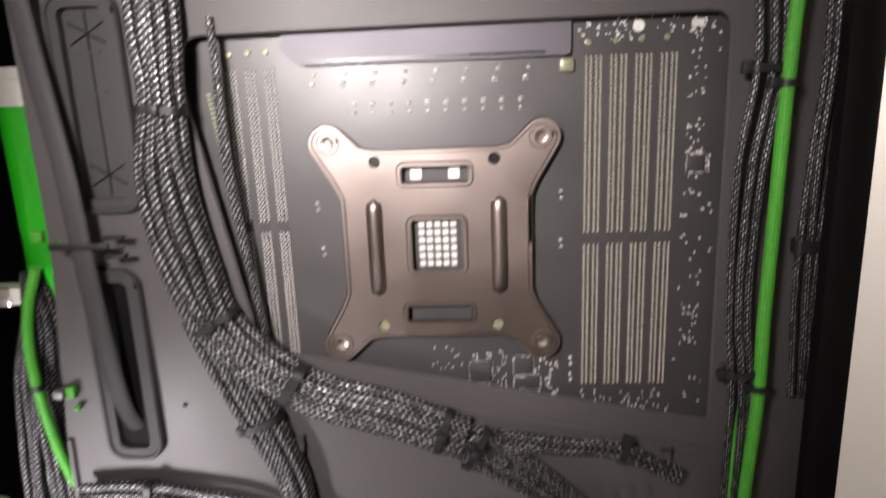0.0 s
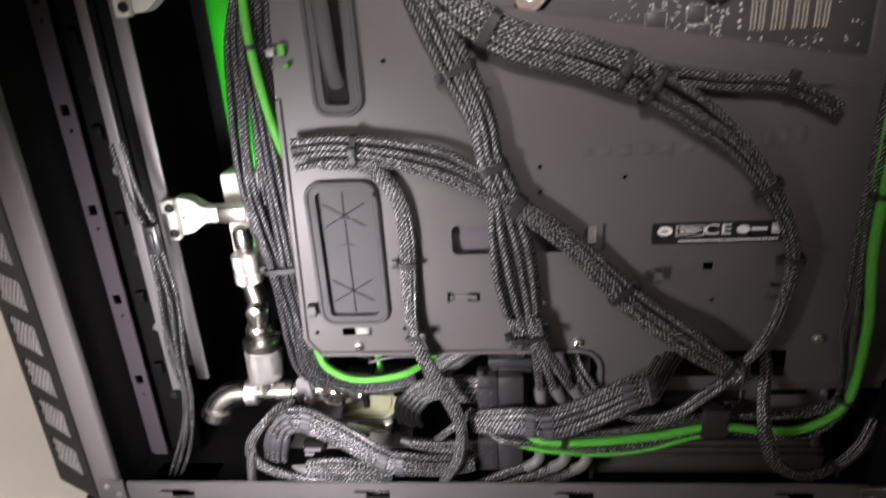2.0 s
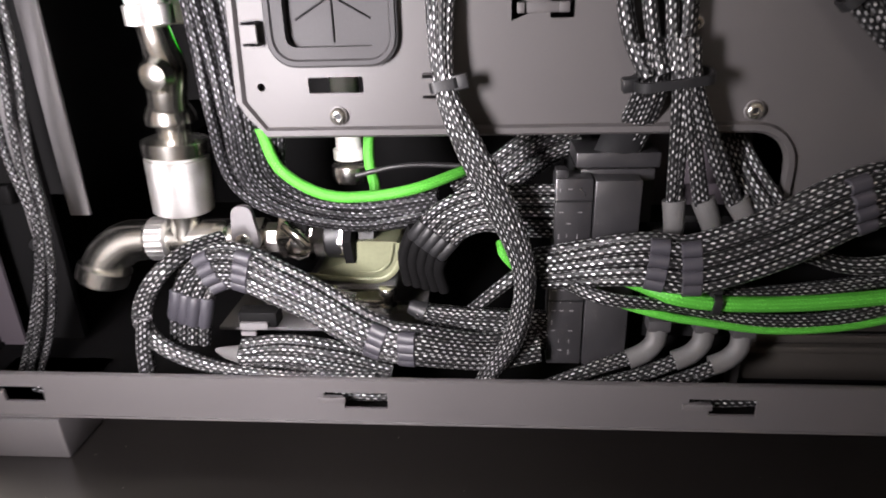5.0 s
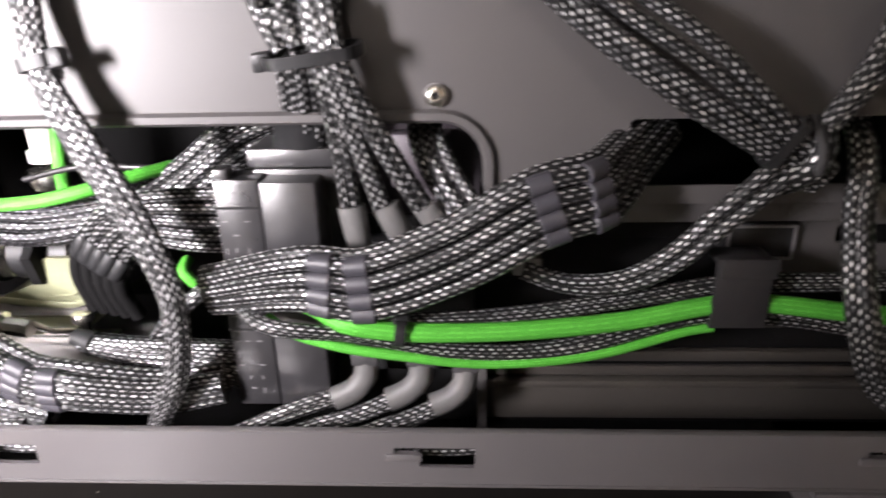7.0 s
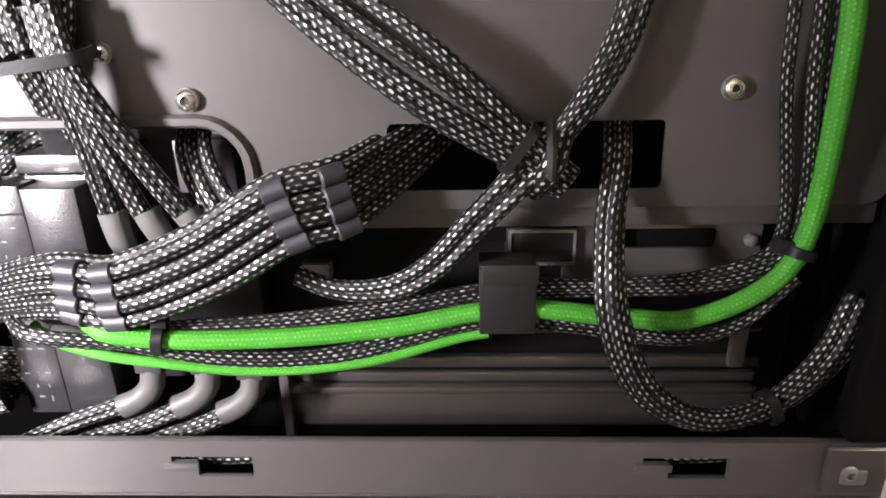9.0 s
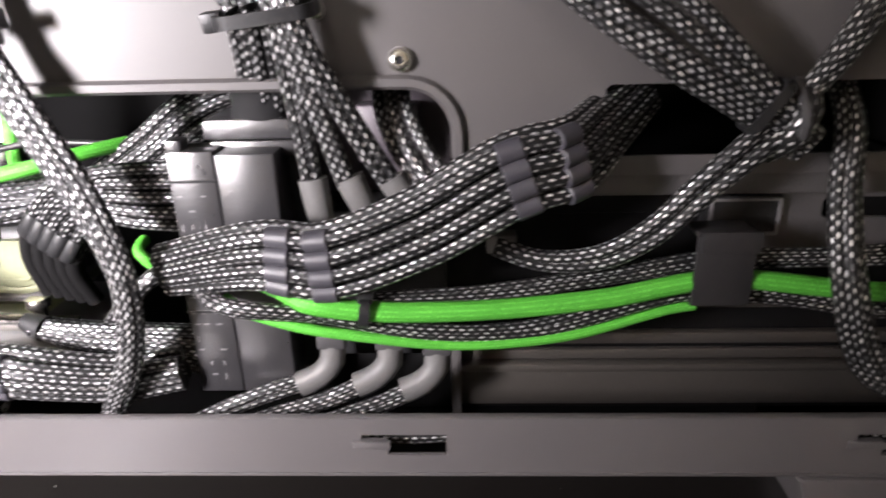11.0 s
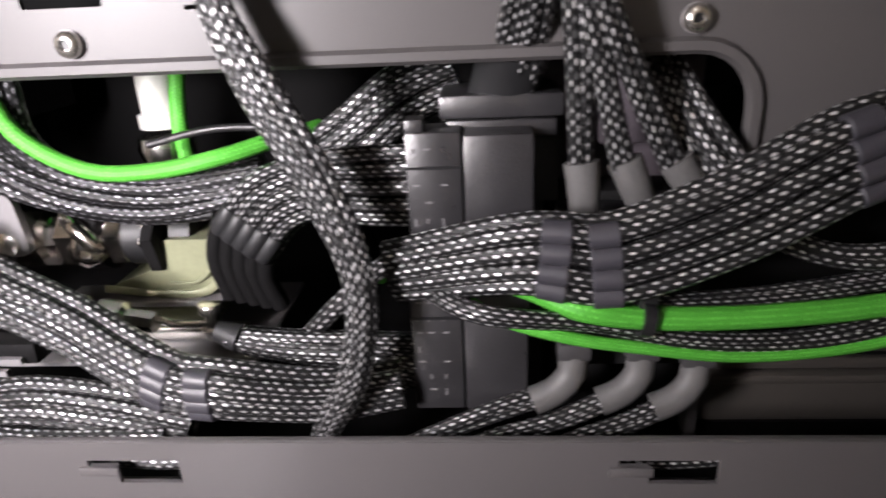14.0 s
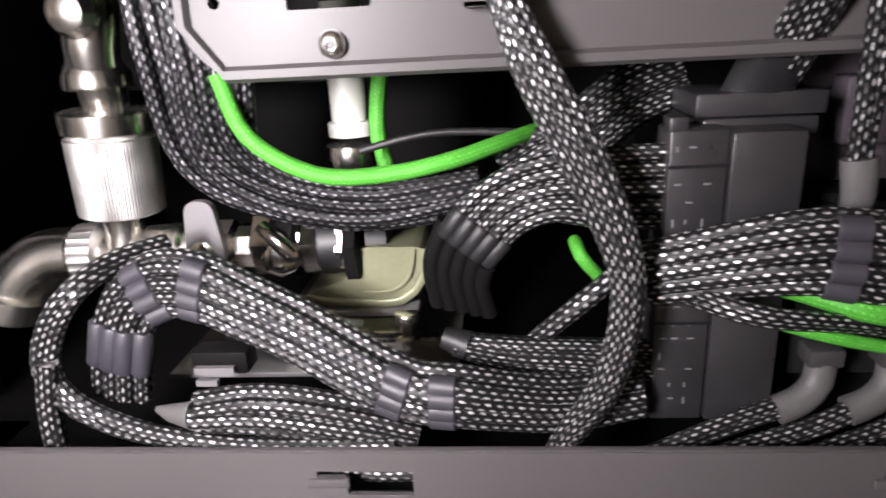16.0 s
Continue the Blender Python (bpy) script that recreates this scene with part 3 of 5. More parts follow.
part("rail_bottom_fold", boxes((-0.295, 0.131, RAIL_Y - 0.0003, RAIL_Y + 0.008, 0.0290, 0.0301), bevel=0.0004), RAIL, case)
for right in (-0.2545, -0.1385, -0.0240, 0.0930):
    part("panel_catch", boxes((right - 0.0225, right - 0.0135, RAIL_Y - 0.0008, RAIL_Y + 0.0004, 0.0374, 0.0396), bevel=0.0003), RAIL, case)
part("corner_bracket", boxes((0.1145, 0.1290, RAIL_Y - 0.0028, RAIL_Y - 0.0012, 0.0330, 0.0460), bevel=0.0006), STEEL, case)
part("bracket_rivet", lathe(bmesh.new(), (0.1200, RAIL_Y - 0.0029, 0.0395), (0, -1, 0), [(0, 0.0021), (0.0008, 0.0019), (0.0012, 0.0010), (0.0006, 0.0009)], 14), BAR, case)
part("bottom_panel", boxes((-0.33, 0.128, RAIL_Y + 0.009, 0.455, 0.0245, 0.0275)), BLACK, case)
part("corner_bracket", boxes((-0.3105, -0.2952, RAIL_Y - 0.0026, RAIL_Y - 0.0011, 0.0345, 0.0495), bevel=0.0006), RAIL, case)
part("corner_foot_strip", boxes((-0.3110, -0.2952, RAIL_Y - 0.001, RAIL_Y + 0.008, 0.0285, 0.0335), bevel=0.0008), RAIL, case)
for sx, sz in ((-0.3052, 0.0455), (-0.2992, 0.0395)):
    part("bracket_rivet", lathe(bmesh.new(), (sx, RAIL_Y - 0.0025, sz), (0, -1, 0), [(0, 0.0019), (0.0008, 0.0017), (0.0012, 0.0009), (0.0006, 0.0008)], 14), BAR, case)


def foot(x0, x1):
    top = thing("case_foot", "short grey tapered foot of the computer case on the desk", "foot", "feet of the case")
    bm = bmesh.new()
    box(bm, x0, x1, 0.222, 0.262, DESK_Z, 0.0275, 0.0012)
    for v in bm.verts:
        if v.co.z < 0.015:
            v.co.x += 0.006 if v.co.x < (x0 + x1) / 2 else -0.0012
            v.co.y += 0.002 if v.co.y < 0.24 else -0.002
    part("block", bm, RAIL, top)
    part("rubber_pad", boxes((x0 + 0.008, x1 - 0.003, 0.226, 0.258, DESK_Z, DESK_Z + 0.0015)), PLASTIC, top)


foot(-0.296, -0.253)
foot(0.062, 0.105)

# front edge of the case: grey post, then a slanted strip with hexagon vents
part("front_post", boxes((-0.3138, -0.2995, RAIL_Y - 0.001, RAIL_Y + 0.0045, 0.0335, TOP), bevel=0.0012), LIT_POST, case)
part("front_post_seam", boxes((-0.3156, -0.3140, RAIL_Y + 0.004, RAIL_Y + 0.03, 0.0335, TOP)), STICKER, case)


def honeycomb(x0, x1, z0, rows, slope, y0, y1, bm):
    """Rows of hexagon rings that share their walls."""
    big, small = 0.00205, 0.00155
    step = big * math.sqrt(3)
    for row in range(rows):
        x = x0 + big + (step / 2 if row % 2 else 0)
        while x + big * 0.8 < x1:
            z = z0 + row * big * 1.5 - (x - x0) * slope
            rings = []
            for rad, y in ((big, y0), (small, y0), (small, y1)):
                rings.append([bm.verts.new((x + rad * math.cos(radians(60 * k + 30)), y, z + rad * math.sin(radians(60 * k + 30)))) for k in range(6)])
            for lo, hi in zip(rings, rings[1:]):
                for k in range(6):
                    bm.faces.new((lo[k], lo[(k + 1) % 6], hi[(k + 1) % 6], hi[k]))
            x += step
    return bm


def vent_strip():
    """The dark strip of the front cover with its column of hexagon-mesh vents."""
    w, holes, meshes = 0.0400, [], []
    z = 0.0145
    while z < 0.42:
        holes.append(soften([(0.0064, z + 0.0036), (0.0318, z), (0.0318, z + 0.0178), (0.0064, z + 0.0214)], 0.0016, 3))
        meshes.append(z)
        z += 0.0272
    strip = part("vent_strip", plate([(0, 0.0), (w, 0.0), (w, 0.44), (0, 0.44)], holes, 0, 0.0005), COVER, case, "black front cover strip with hexagon vents", smooth=False)
    for z in meshes:
        part("vent_mesh", honeycomb(0.0066, 0.0320, z + 0.0052, 6, 0.142, 0.0003, 0.0008, bmesh.new()), MESH, strip, "grey hexagon mesh", smooth=False)
    # black sheet added so the mesh holes stay dark before the lit wall
    part("vent_dark_sheet", boxes((0.0005, 0.0392, 0.0022, 0.0028, 0.002, 0.438)), BLACK, strip)
    strip.matrix_world = pose(-0.3497, RAIL_Y + 0.0160, 0.0345, 0, 0, -26)
    return strip


vent_strip()
part("front_cover", boxes((-0.374, -0.3500, 0.290, 0.452, 0.034, TOP), bevel=0.002), BLACK, case)
part("front_cover_foot", boxes((-0.3138, -0.3112, RAIL_Y - 0.0005, RAIL_Y + 0.006, 0.0285, 0.0333), bevel=0.0015), RAIL, case)

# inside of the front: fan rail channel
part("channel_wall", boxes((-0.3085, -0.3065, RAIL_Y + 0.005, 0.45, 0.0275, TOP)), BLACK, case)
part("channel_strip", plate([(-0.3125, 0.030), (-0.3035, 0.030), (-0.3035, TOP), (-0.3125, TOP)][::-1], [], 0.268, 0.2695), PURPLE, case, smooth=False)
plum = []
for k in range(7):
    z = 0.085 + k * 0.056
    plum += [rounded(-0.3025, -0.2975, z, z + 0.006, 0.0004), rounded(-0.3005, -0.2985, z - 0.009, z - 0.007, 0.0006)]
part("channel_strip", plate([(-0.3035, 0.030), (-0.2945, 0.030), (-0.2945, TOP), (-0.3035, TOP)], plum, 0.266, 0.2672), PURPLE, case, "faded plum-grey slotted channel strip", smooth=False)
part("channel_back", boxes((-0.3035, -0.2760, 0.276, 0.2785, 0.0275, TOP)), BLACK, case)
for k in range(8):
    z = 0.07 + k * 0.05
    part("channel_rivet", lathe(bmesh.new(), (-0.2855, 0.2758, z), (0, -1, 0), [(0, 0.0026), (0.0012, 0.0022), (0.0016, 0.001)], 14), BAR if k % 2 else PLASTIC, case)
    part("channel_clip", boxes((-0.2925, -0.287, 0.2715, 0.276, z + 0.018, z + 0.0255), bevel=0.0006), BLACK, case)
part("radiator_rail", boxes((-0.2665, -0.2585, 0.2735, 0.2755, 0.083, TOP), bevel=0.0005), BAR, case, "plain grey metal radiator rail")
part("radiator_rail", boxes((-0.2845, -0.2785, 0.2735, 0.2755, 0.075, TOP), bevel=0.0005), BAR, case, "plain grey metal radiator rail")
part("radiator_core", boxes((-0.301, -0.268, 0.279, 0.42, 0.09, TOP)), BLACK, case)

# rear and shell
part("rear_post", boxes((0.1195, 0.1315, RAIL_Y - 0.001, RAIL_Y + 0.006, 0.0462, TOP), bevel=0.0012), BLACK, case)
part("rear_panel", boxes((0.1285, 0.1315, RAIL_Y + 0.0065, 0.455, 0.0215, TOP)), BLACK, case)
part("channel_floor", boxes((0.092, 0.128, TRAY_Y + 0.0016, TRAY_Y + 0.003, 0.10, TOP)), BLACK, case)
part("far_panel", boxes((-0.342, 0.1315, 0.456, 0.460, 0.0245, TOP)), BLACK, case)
part("top_panel", boxes((-0.345, 0.1315, RAIL_Y, 0.460, TOP + 0.0005, TOP + 0.02), bevel=0.002), BLACK, case)
part("rear_latch", boxes((0.118, 0.1245, RAIL_Y - 0.0035, RAIL_Y - 0.001, 0.036, 0.0405), bevel=0.001), BAR, case)

# ---- motherboard ----
BY = 0.2455
board = thing("motherboard", "matt black motherboard seen from its solder side", "motherboard")
part("circuit_board", boxes((-0.112, 0.0995, BY, BY + 0.0017, 0.250, 0.455)), BOARD, board)


def pins(name, points, mat, parent, r=0.00046, h=0.0007):
    """A group of small solder cones on the board."""
    bm = bmesh.new()
    for x, z in points:
        ring = [bm.verts.new((x + r * math.cos(a), BY - 0.0001, z + r * math.sin(a))) for a in (0.785, 2.356, 3.927, 5.498)]
        tip = bm.verts.new((x, BY - h, z))
        for k in range(4):
            bm.faces.new((ring[k], ring[(k + 1) % 4], tip))
    return part(name, bm, mat, parent, smooth=False)


for x0, side, mat in ((0.0405, 1, GILT), (-0.0925, 0, SOLDER)):
    for slot_no in range(4 if side else 3):
        x = x0 + slot_no * (0.0090 if side else 0.0072)
        for dx in ((0.0, 0.0016, 0.0036, 0.0052) if side else (0.0, 0.0014, 0.0030)):
            for z0, z1 in ((0.342, 0.4075), (0.279, 0.3375)) if side else ((0.3495, 0.4075), (0.2935, 0.3455)):
                n = int((z1 - z0) / 0.00085)
                row = [(x + dx + (0.00018 if k % 2 else -0.00018), z0 + (z1 - z0) * k / n) for k in range(n)]
                pins("memory_slot_pin_row", row, mat, board)
        part("slot_trace", boxes((x - 0.0006, x + (0.0058 if side else 0.0037), BY - 0.00012, BY + 0.0003, 0.279 if side else 0.2935, 0.4075)), TRACE, board)
# coil and capacitor joints over the socket
pts = [(-0.0605 + k * 0.0113, 0.4005) for k in range(8)]
pins("coil_joint", pts, SOLDER, board, 0.0014, 0.0016)
pins("coil_joint", [(x + 0.0012, z + 0.0036) for x, z in pts], SOLDER, board, 0.0010, 0.0012)
pts = [(-0.0455 + k * 0.0069, 0.3928) for k in range(10)]
pins("capacitor_joint", pts, SOLDER, board, 0.0012, 0.0014)
pins("capacitor_joint", [(x, z - 0.0030) for x, z in pts], SOLDER, board, 0.0009, 0.0012)
for x, z in ((-0.0625, 0.356), (-0.0615, 0.338), (0.0315, 0.358), (0.0315, 0.339), (0.0355, 0.290), (0.0355, 0.283)):
    pins("capacitor_joint", [(x, z), (x + 0.0003, z - 0.0026)], SOLDER, board, 0.0009, 0.0013)


def chips(name, parent, x0, x1, z0, z1, count, seed, big=0.0011):
    """Scattered soldered chip parts and vias."""
    rng = random.Random(seed)
    bm = bmesh.new()
    for k in range(count):
        x, z = rng.uniform(x0, x1), rng.uniform(z0, z1)
        w, h = rng.uniform(0.0003, big), rng.uniform(0.0003, big * 0.8)
        if rng.random() < 0.5:
            w, h = h, w
        box(bm, x - w / 2, x + w / 2, BY - 0.0005, BY, z - h / 2, z + h / 2)
    part(name, bm, SOLDER, parent, smooth=False)


chips("chip_parts", board, 0.0775, 0.0835, 0.355, 0.385, 34, 1)
chips("chip_parts", board, 0.0785, 0.0850, 0.295, 0.312, 26, 2)
chips("chip_parts", board, 0.0765, 0.0885, 0.318, 0.352, 22, 3)
chips("chip_parts", board, 0.0775, 0.0885, 0.390, 0.418, 20, 4)
chips("chip_parts", board, 0.0375, 0.058, 0.412, 0.4195, 40, 5)
chips("chip_parts", board, 0.060, 0.088, 0.412, 0.4195, 26, 6)
chips("chip_parts", board, -0.004, 0.010, 0.276, 0.2935, 70, 7, 0.0009)
chips("chip_parts", board, 0.012, 0.031, 0.272, 0.291, 60, 8, 0.0013)
chips("chip_parts", board, 0.040, 0.072, 0.2635, 0.276, 70, 9)
chips("chip_parts", board, 0.073, 0.088, 0.262, 0.290, 12, 10)
chips("chip_parts", board, -0.02, 0.0, 0.286, 0.2955, 12, 11, 0.0007)
chips("chip_parts", board, 0.0795, 0.0865, 0.3635, 0.3715, 30, 12, 0.0016)
for x, z, s in ((-0.0005, 0.2845, 0.0042), (0.0168, 0.2870, 0.0036), (0.0205, 0.2795, 0.0028), (0.0155, 0.2795, 0.0022), (0.0815, 0.367, 0.0030)):
    part("chip_body", boxes((x - s, x + s, BY - 0.0011, BY, z - s, z + s), bevel=0.0002), BOARD, board)
    legs = []
    for k in range(10):
        o = -s + 2 * s * (k + 0.5) / 10
        legs += [(x + o, z + s + 0.0005), (x + o, z - s - 0.0005), (x + s + 0.0005, z + o), (x - s - 0.0005, z + o)]
    pins("chip_legs", legs, SOLDER, board, 0.00028, 0.0005)
ring = lathe(bmesh.new(), (0.0588, BY - 0.0001, 0.4165), (0, -1, 0), [(0, 0.0021), (0.0005, 0.0021), (0.0006, 0.0012), (0.0002, 0.0009)], 20)
part("mounting_ring", ring, SOLDER, board)
part("chip_body", boxes((0.0775, 0.0815, BY - 0.001, BY, 0.4155, 0.418)), SOLDER, board)
for x, z in ((-0.091, 0.4125), (-0.084, 0.4128), (-0.077, 0.413), (0.0412, 0.4115), (0.051, 0.4118), (0.060, 0.412), (0.069, 0.4123)):
    part("locating_pin", lathe(bmesh.new(), (x, BY, z), (0, -1, 0), [(0, 0.0011), (0.0009, 0.001), (0.001, 0.0006)], 10), BRASS, board)
# left edge connector strip
bm = bmesh.new()
for k in range(60):
    box(bm, -0.1010 + k * 0.00021, -0.0995 + k * 0.00021, BY - 0.0008, BY, 0.398 - k * 0.0017, 0.399 - k * 0.0017)
part("edge_contacts", bm, BRASS, board, smooth=False)

sink = thing("heatsink_cover", "satin violet-grey metal heatsink cover on the motherboard", "heatsink")
part("cover", plate(soften([(-0.0705, 0.432), (-0.0705, 0.4125), (-0.064, 0.4075), (0.0345, 0.4075), (0.0345, 0.432)], 0.002), [[(-0.063, 0.4086), (-0.063, 0.4092), (0.0255, 0.4092), (0.0255, 0.4086)]], BY - 0.0030, BY - 0.0001), VIOLET, sink, smooth=False)
part("cover_tab", boxes((0.0305, 0.0360, BY - 0.0026, BY, 0.4015, 0.4065), bevel=0.001), BRASS, sink)
part("slit", boxes((-0.063, 0.0255, BY - 0.0031, BY - 0.0024, 0.4084, 0.4094)), STICKER, sink)

# socket back plate
PX, PZ, PY = -0.016, 0.339, 0.2412
bp = thing("cooler_backplate", "bronzed nickel steel cooler back plate behind the socket", "backplate")
quarter = []
for k in range(9):
    a = radians(-35 + 160 * k / 8)
    quarter.append((0.040 + 0.0062 * math.cos(a), 0.040 + 0.0062 * math.sin(a)))
quarter = [(0.0355, 0.0), (0.0355, 0.0185), (0.0375, 0.0235)] + quarter + [(0.0285, 0.0375), (0.0225, 0.0362), (0.0, 0.0362)]
shape = quarter + [(-x, z) for x, z in quarter[-2::-1]]
shape = shape + [(x, -z) for x, z in shape[-2:0:-1]]
shape = [(PX + x, PZ + z) for x, z in shape]
holes = [rounded(PX - 0.0108, PX + 0.0108, PZ - 0.0108, PZ + 0.0108, 0.0025), rounded(PX - 0.0135, PX + 0.0135, PZ + 0.0235, PZ + 0.0312, 0.002), rounded(PX - 0.0135, PX + 0.0135, PZ - 0.0312, PZ - 0.0235, 0.002)]
for sx in (-1, 1):
    for sz in (-1, 1):
        holes.append([(PX + sx * 0.0225 + 0.0023 * math.cos(k * 0.5236), PZ + sz * 0.0325 + 0.0023 * math.sin(k * 0.5236)) for k in range(12)])
        holes.append([(PX + sx * 0.040 + 0.0026 * math.cos(k * 0.5236), PZ + sz * 0.040 + 0.0026 * math.sin(k * 0.5236)) for k in range(12)])
part("plate", plate(shape, holes, PY, PY + 0.0018), NICKEL, bp, smooth=False)
part("rolled_rim", ridge(shape, PY + 0.0002, 0.0010), NICKEL, bp)
for h in holes[:3]:
    part("hole_rim", ridge(h, PY - 0.0001, 0.0011), NICKEL, bp)
for sx in (-1, 1):
    x = PX + sx * 0.0238
    rib = tube(bmesh.new(), [Vector((x, PY + 0.0004, PZ - 0.0200 + 0.0385 * k / 24)) for k in range(25)], lambda t: 0.0006 + 0.0027 * min(1.0, (1 - abs(2 * t - 1) ** 12)) ** 0.5, 16, 0.85)
    part("pressed_rib", rib, NICKEL, bp)
    for sz in (-1, 1):
        part("stud", lathe(bmesh.new(), (PX + sx * 0.040, PY + 0.002, PZ + sz * 0.040), (0, -1, 0), [(0, 0.0028), (0.0014, 0.0028), (0.0022, 0.0023), (0.0020, 0.0012), (0.0012, 0.001)], 18), CHROME if sz < 0 else NICKEL, bp)
        part("ear_rim", ridge([(PX + sx * 0.040 + 0.0042 * math.cos(k * 0.449), PZ + sz * 0.040 + 0.0042 * math.sin(k * 0.449)) for k in range(14)], PY, 0.0006), NICKEL, bp)
        part("rivet_pit", lathe(bmesh.new(), (PX + sx * 0.0225, PY + 0.0020, PZ + sz * 0.0325), (0, -1, 0), [(0, 0.0024), (0.0004, 0.0024)], 14), BRASS if sz < 0 else STICKER, bp)
for r_ in range(6):
    for c_ in range(5):
        x, z = PX - 0.0062 + c_ * 0.0031, PZ - 0.0080 + r_ * 0.0031
        part("socket_capacitor", boxes((x - 0.0011, x + 0.0011, BY - 0.0011, BY, z - 0.00095, z + 0.00095)), SOLDER, board, smooth=False)
for x in (-0.0095, 0.0050):
    part("socket_pad", boxes((PX + x, PX + x + 0.0042, BY - 0.0010, BY, PZ + 0.0252, PZ + 0.0292)), SOLDER, board)

# ---- power supply and its plugs ----
psu = thing("power_supply", "black ribbed power supply lying under the tray", "power supply")
part("body", boxes((-0.058, 0.118, 0.2515, 0.40, 0.0275, 0.0905), bevel=0.0015), BLACK, psu)
for z0, z1, y in ((0.0305, 0.0418, 0.2490), (0.0420, 0.0446, 0.2472), (0.0448, 0.0480, 0.2496), (0.0500, 0.0535, 0.2486), (0.0600, 0.0620, 0.2498)):
    part("side_rib", boxes((-0.022, 0.110, y, 0.2517, z0, z1), bevel=0.0009), PSUGREY, psu)
part("end_plate", boxes((-0.0232, -0.0205, 0.246, 0.2517, 0.0278, 0.0545), bevel=0.0004), STEEL, psu)
part("socket_block", boxes((0.040, 0.058, 0.2455, 0.2515, 0.082, 0.0925), bevel=0.0006), PLASTIC, psu)
part("socket_rim", plate(rounded(0.0405, 0.0575, 0.0825, 0.092, 0.0006), [rounded(0.0412, 0.0568, 0.0832, 0.0913, 0.0004)], 0.2448, 0.2455), BAR, psu, smooth=False)
part("toggle_block", boxes((-0.0135, -0.006, 0.2465, 0.2515, 0.0775, 0.0825), bevel=0.0006), BAR, psu)
part("warning_strip", boxes((0.052, 0.060, 0.2495, 0.2517, 0.0878, 0.0888)), INK, psu)
part("socket_bank", boxes((-0.0800, -0.0585, 0.2475, 0.275, 0.0375, 0.1085), bevel=0.0008), PLASTIC, psu)


def plug(x0, x1, z0, z1, y, label, lip=True):
    """Moulded multi-pin plug: clip half, seam, socket half, latch and unreadable moulded marks."""
    top = thing("power_plug", label, "plug")
    xm = x0 + (x1 - x0) * 0.44
    part("clip_half", boxes((x0, xm, y, y + 0.010, z0, z1), bevel=0.0005), MOULDED, top)
    part("socket_half", boxes((xm + 0.0004, x1, y - 0.0006, y + 0.012, z0, z1 - 0.0006), bevel=0.0006), MOULDED, top)
    part("seam_bar", boxes((x0 - 0.0001, xm + 0.0002, y - 0.0003, y + 0.0002, z1 - 0.0072, z1 - 0.0066)), STICKER, top)
    if lip:
        bm = boxes((x0, x0 + 0.0036, y + 0.0008, y + 0.006, z1 - 0.001, z1 + 0.0024), bevel=0.0004)
        part("latch", bm, MOULDED, top)
    rng = random.Random(int(z0 * 1e5))
    z = z1 - 0.003
    while z > z0 + 0.003:
        for xa in (x0 + 0.0012, x0 + 0.0036, x0 + 0.0068):
            if rng.random() < 0.55:
                w, h = rng.choice(((0.0004, 0.0016), (0.0013, 0.0004), (0.0004, 0.0010)))
                part("moulded_mark", boxes((xa, xa + w, y - 0.00012, y + 0.0002, z - h, z)), GREYINK, top)
        z -= 0.0036
    return top


plug(-0.0865, -0.0615, 0.0795, 0.1078, 0.2350, "black moulded power plug with unreadable marks, upper one")
plug(-0.0875, -0.0625, 0.0450, 0.0750, 0.2345, "black moulded power plug with unreadable marks, lower one", False)
rear = thing("power_plug", "large black plug housing behind the moulded plugs", "plug")
part("housing", boxes((-0.0785, -0.0555, 0.2465, 0.2474, 0.0900, 0.1085)), PLASTIC, rear)
part("housing_top", boxes((-0.0800, -0.0550, 0.2425, 0.262, 0.1088, 0.1135), bevel=0.0006), MOULDED, rear)
part("housing_step", boxes((-0.0785, -0.0565, 0.2420, 0.2465, 0.1050, 0.1086), bevel=0.0005), MOULDED, rear)
part("socket_wall", boxes((-0.058, -0.022, 0.262, 0.264, 0.088, 0.119)), PURPLE, psu)
part("socket_bracket", boxes((-0.046, -0.030, 0.254, 0.2617, 0.100, 0.1145), bevel=0.001), PURPLE, psu)
dark = bmesh.new()
box(dark, -0.0555, -0.0240, 0.2440, 0.2514, 0.0500, 0.0885, 0.001)
part("socket_panel", dark, PLASTIC, psu)

# ---- cables ----
# waypoints of the cables: x, y, z and the width of the bundle there
WAY_MAIN = [(-0.1111, 0.229, 0.4449, 0.0152), (-0.1125, 0.229, 0.4196, 0.0166), (-0.1128, 0.229, 0.3996, 0.014), (-0.1151, 0.229, 0.3686, 0.0196), (-0.1099, 0.229, 0.3365, 0.0202), (-0.1011, 0.229, 0.3105, 0.0163), (-0.0695, 0.229, 0.2829, 0.0155), (-0.0366, 0.229, 0.2728, 0.0166), (-0.0081, 0.229, 0.2625, 0.0158)]
WAY_MAIN_CURVE = [(-0.0062, 0.2295, 0.2599, 0.0152), (0.0152, 0.2295, 0.2466, 0.0142), (0.0398, 0.2295, 0.2267, 0.0087), (0.0578, 0.2295, 0.2007, 0.0075), (0.0667, 0.2295, 0.1749, 0.007), (0.0622, 0.2295, 0.1415, 0.0065), (0.0569, 0.228, 0.1302, 0.0058), (0.0473, 0.228, 0.1154, 0.004), (0.0425, 0.2285, 0.1075, 0.004)]
WAY_SIDE_RUN = [(-0.0079, 0.231, 0.2644, 0.0085), (0.026, 0.231, 0.2591, 0.0073), (0.0548, 0.231, 0.2562, 0.0073), (0.0771, 0.231, 0.2453, 0.0073)]
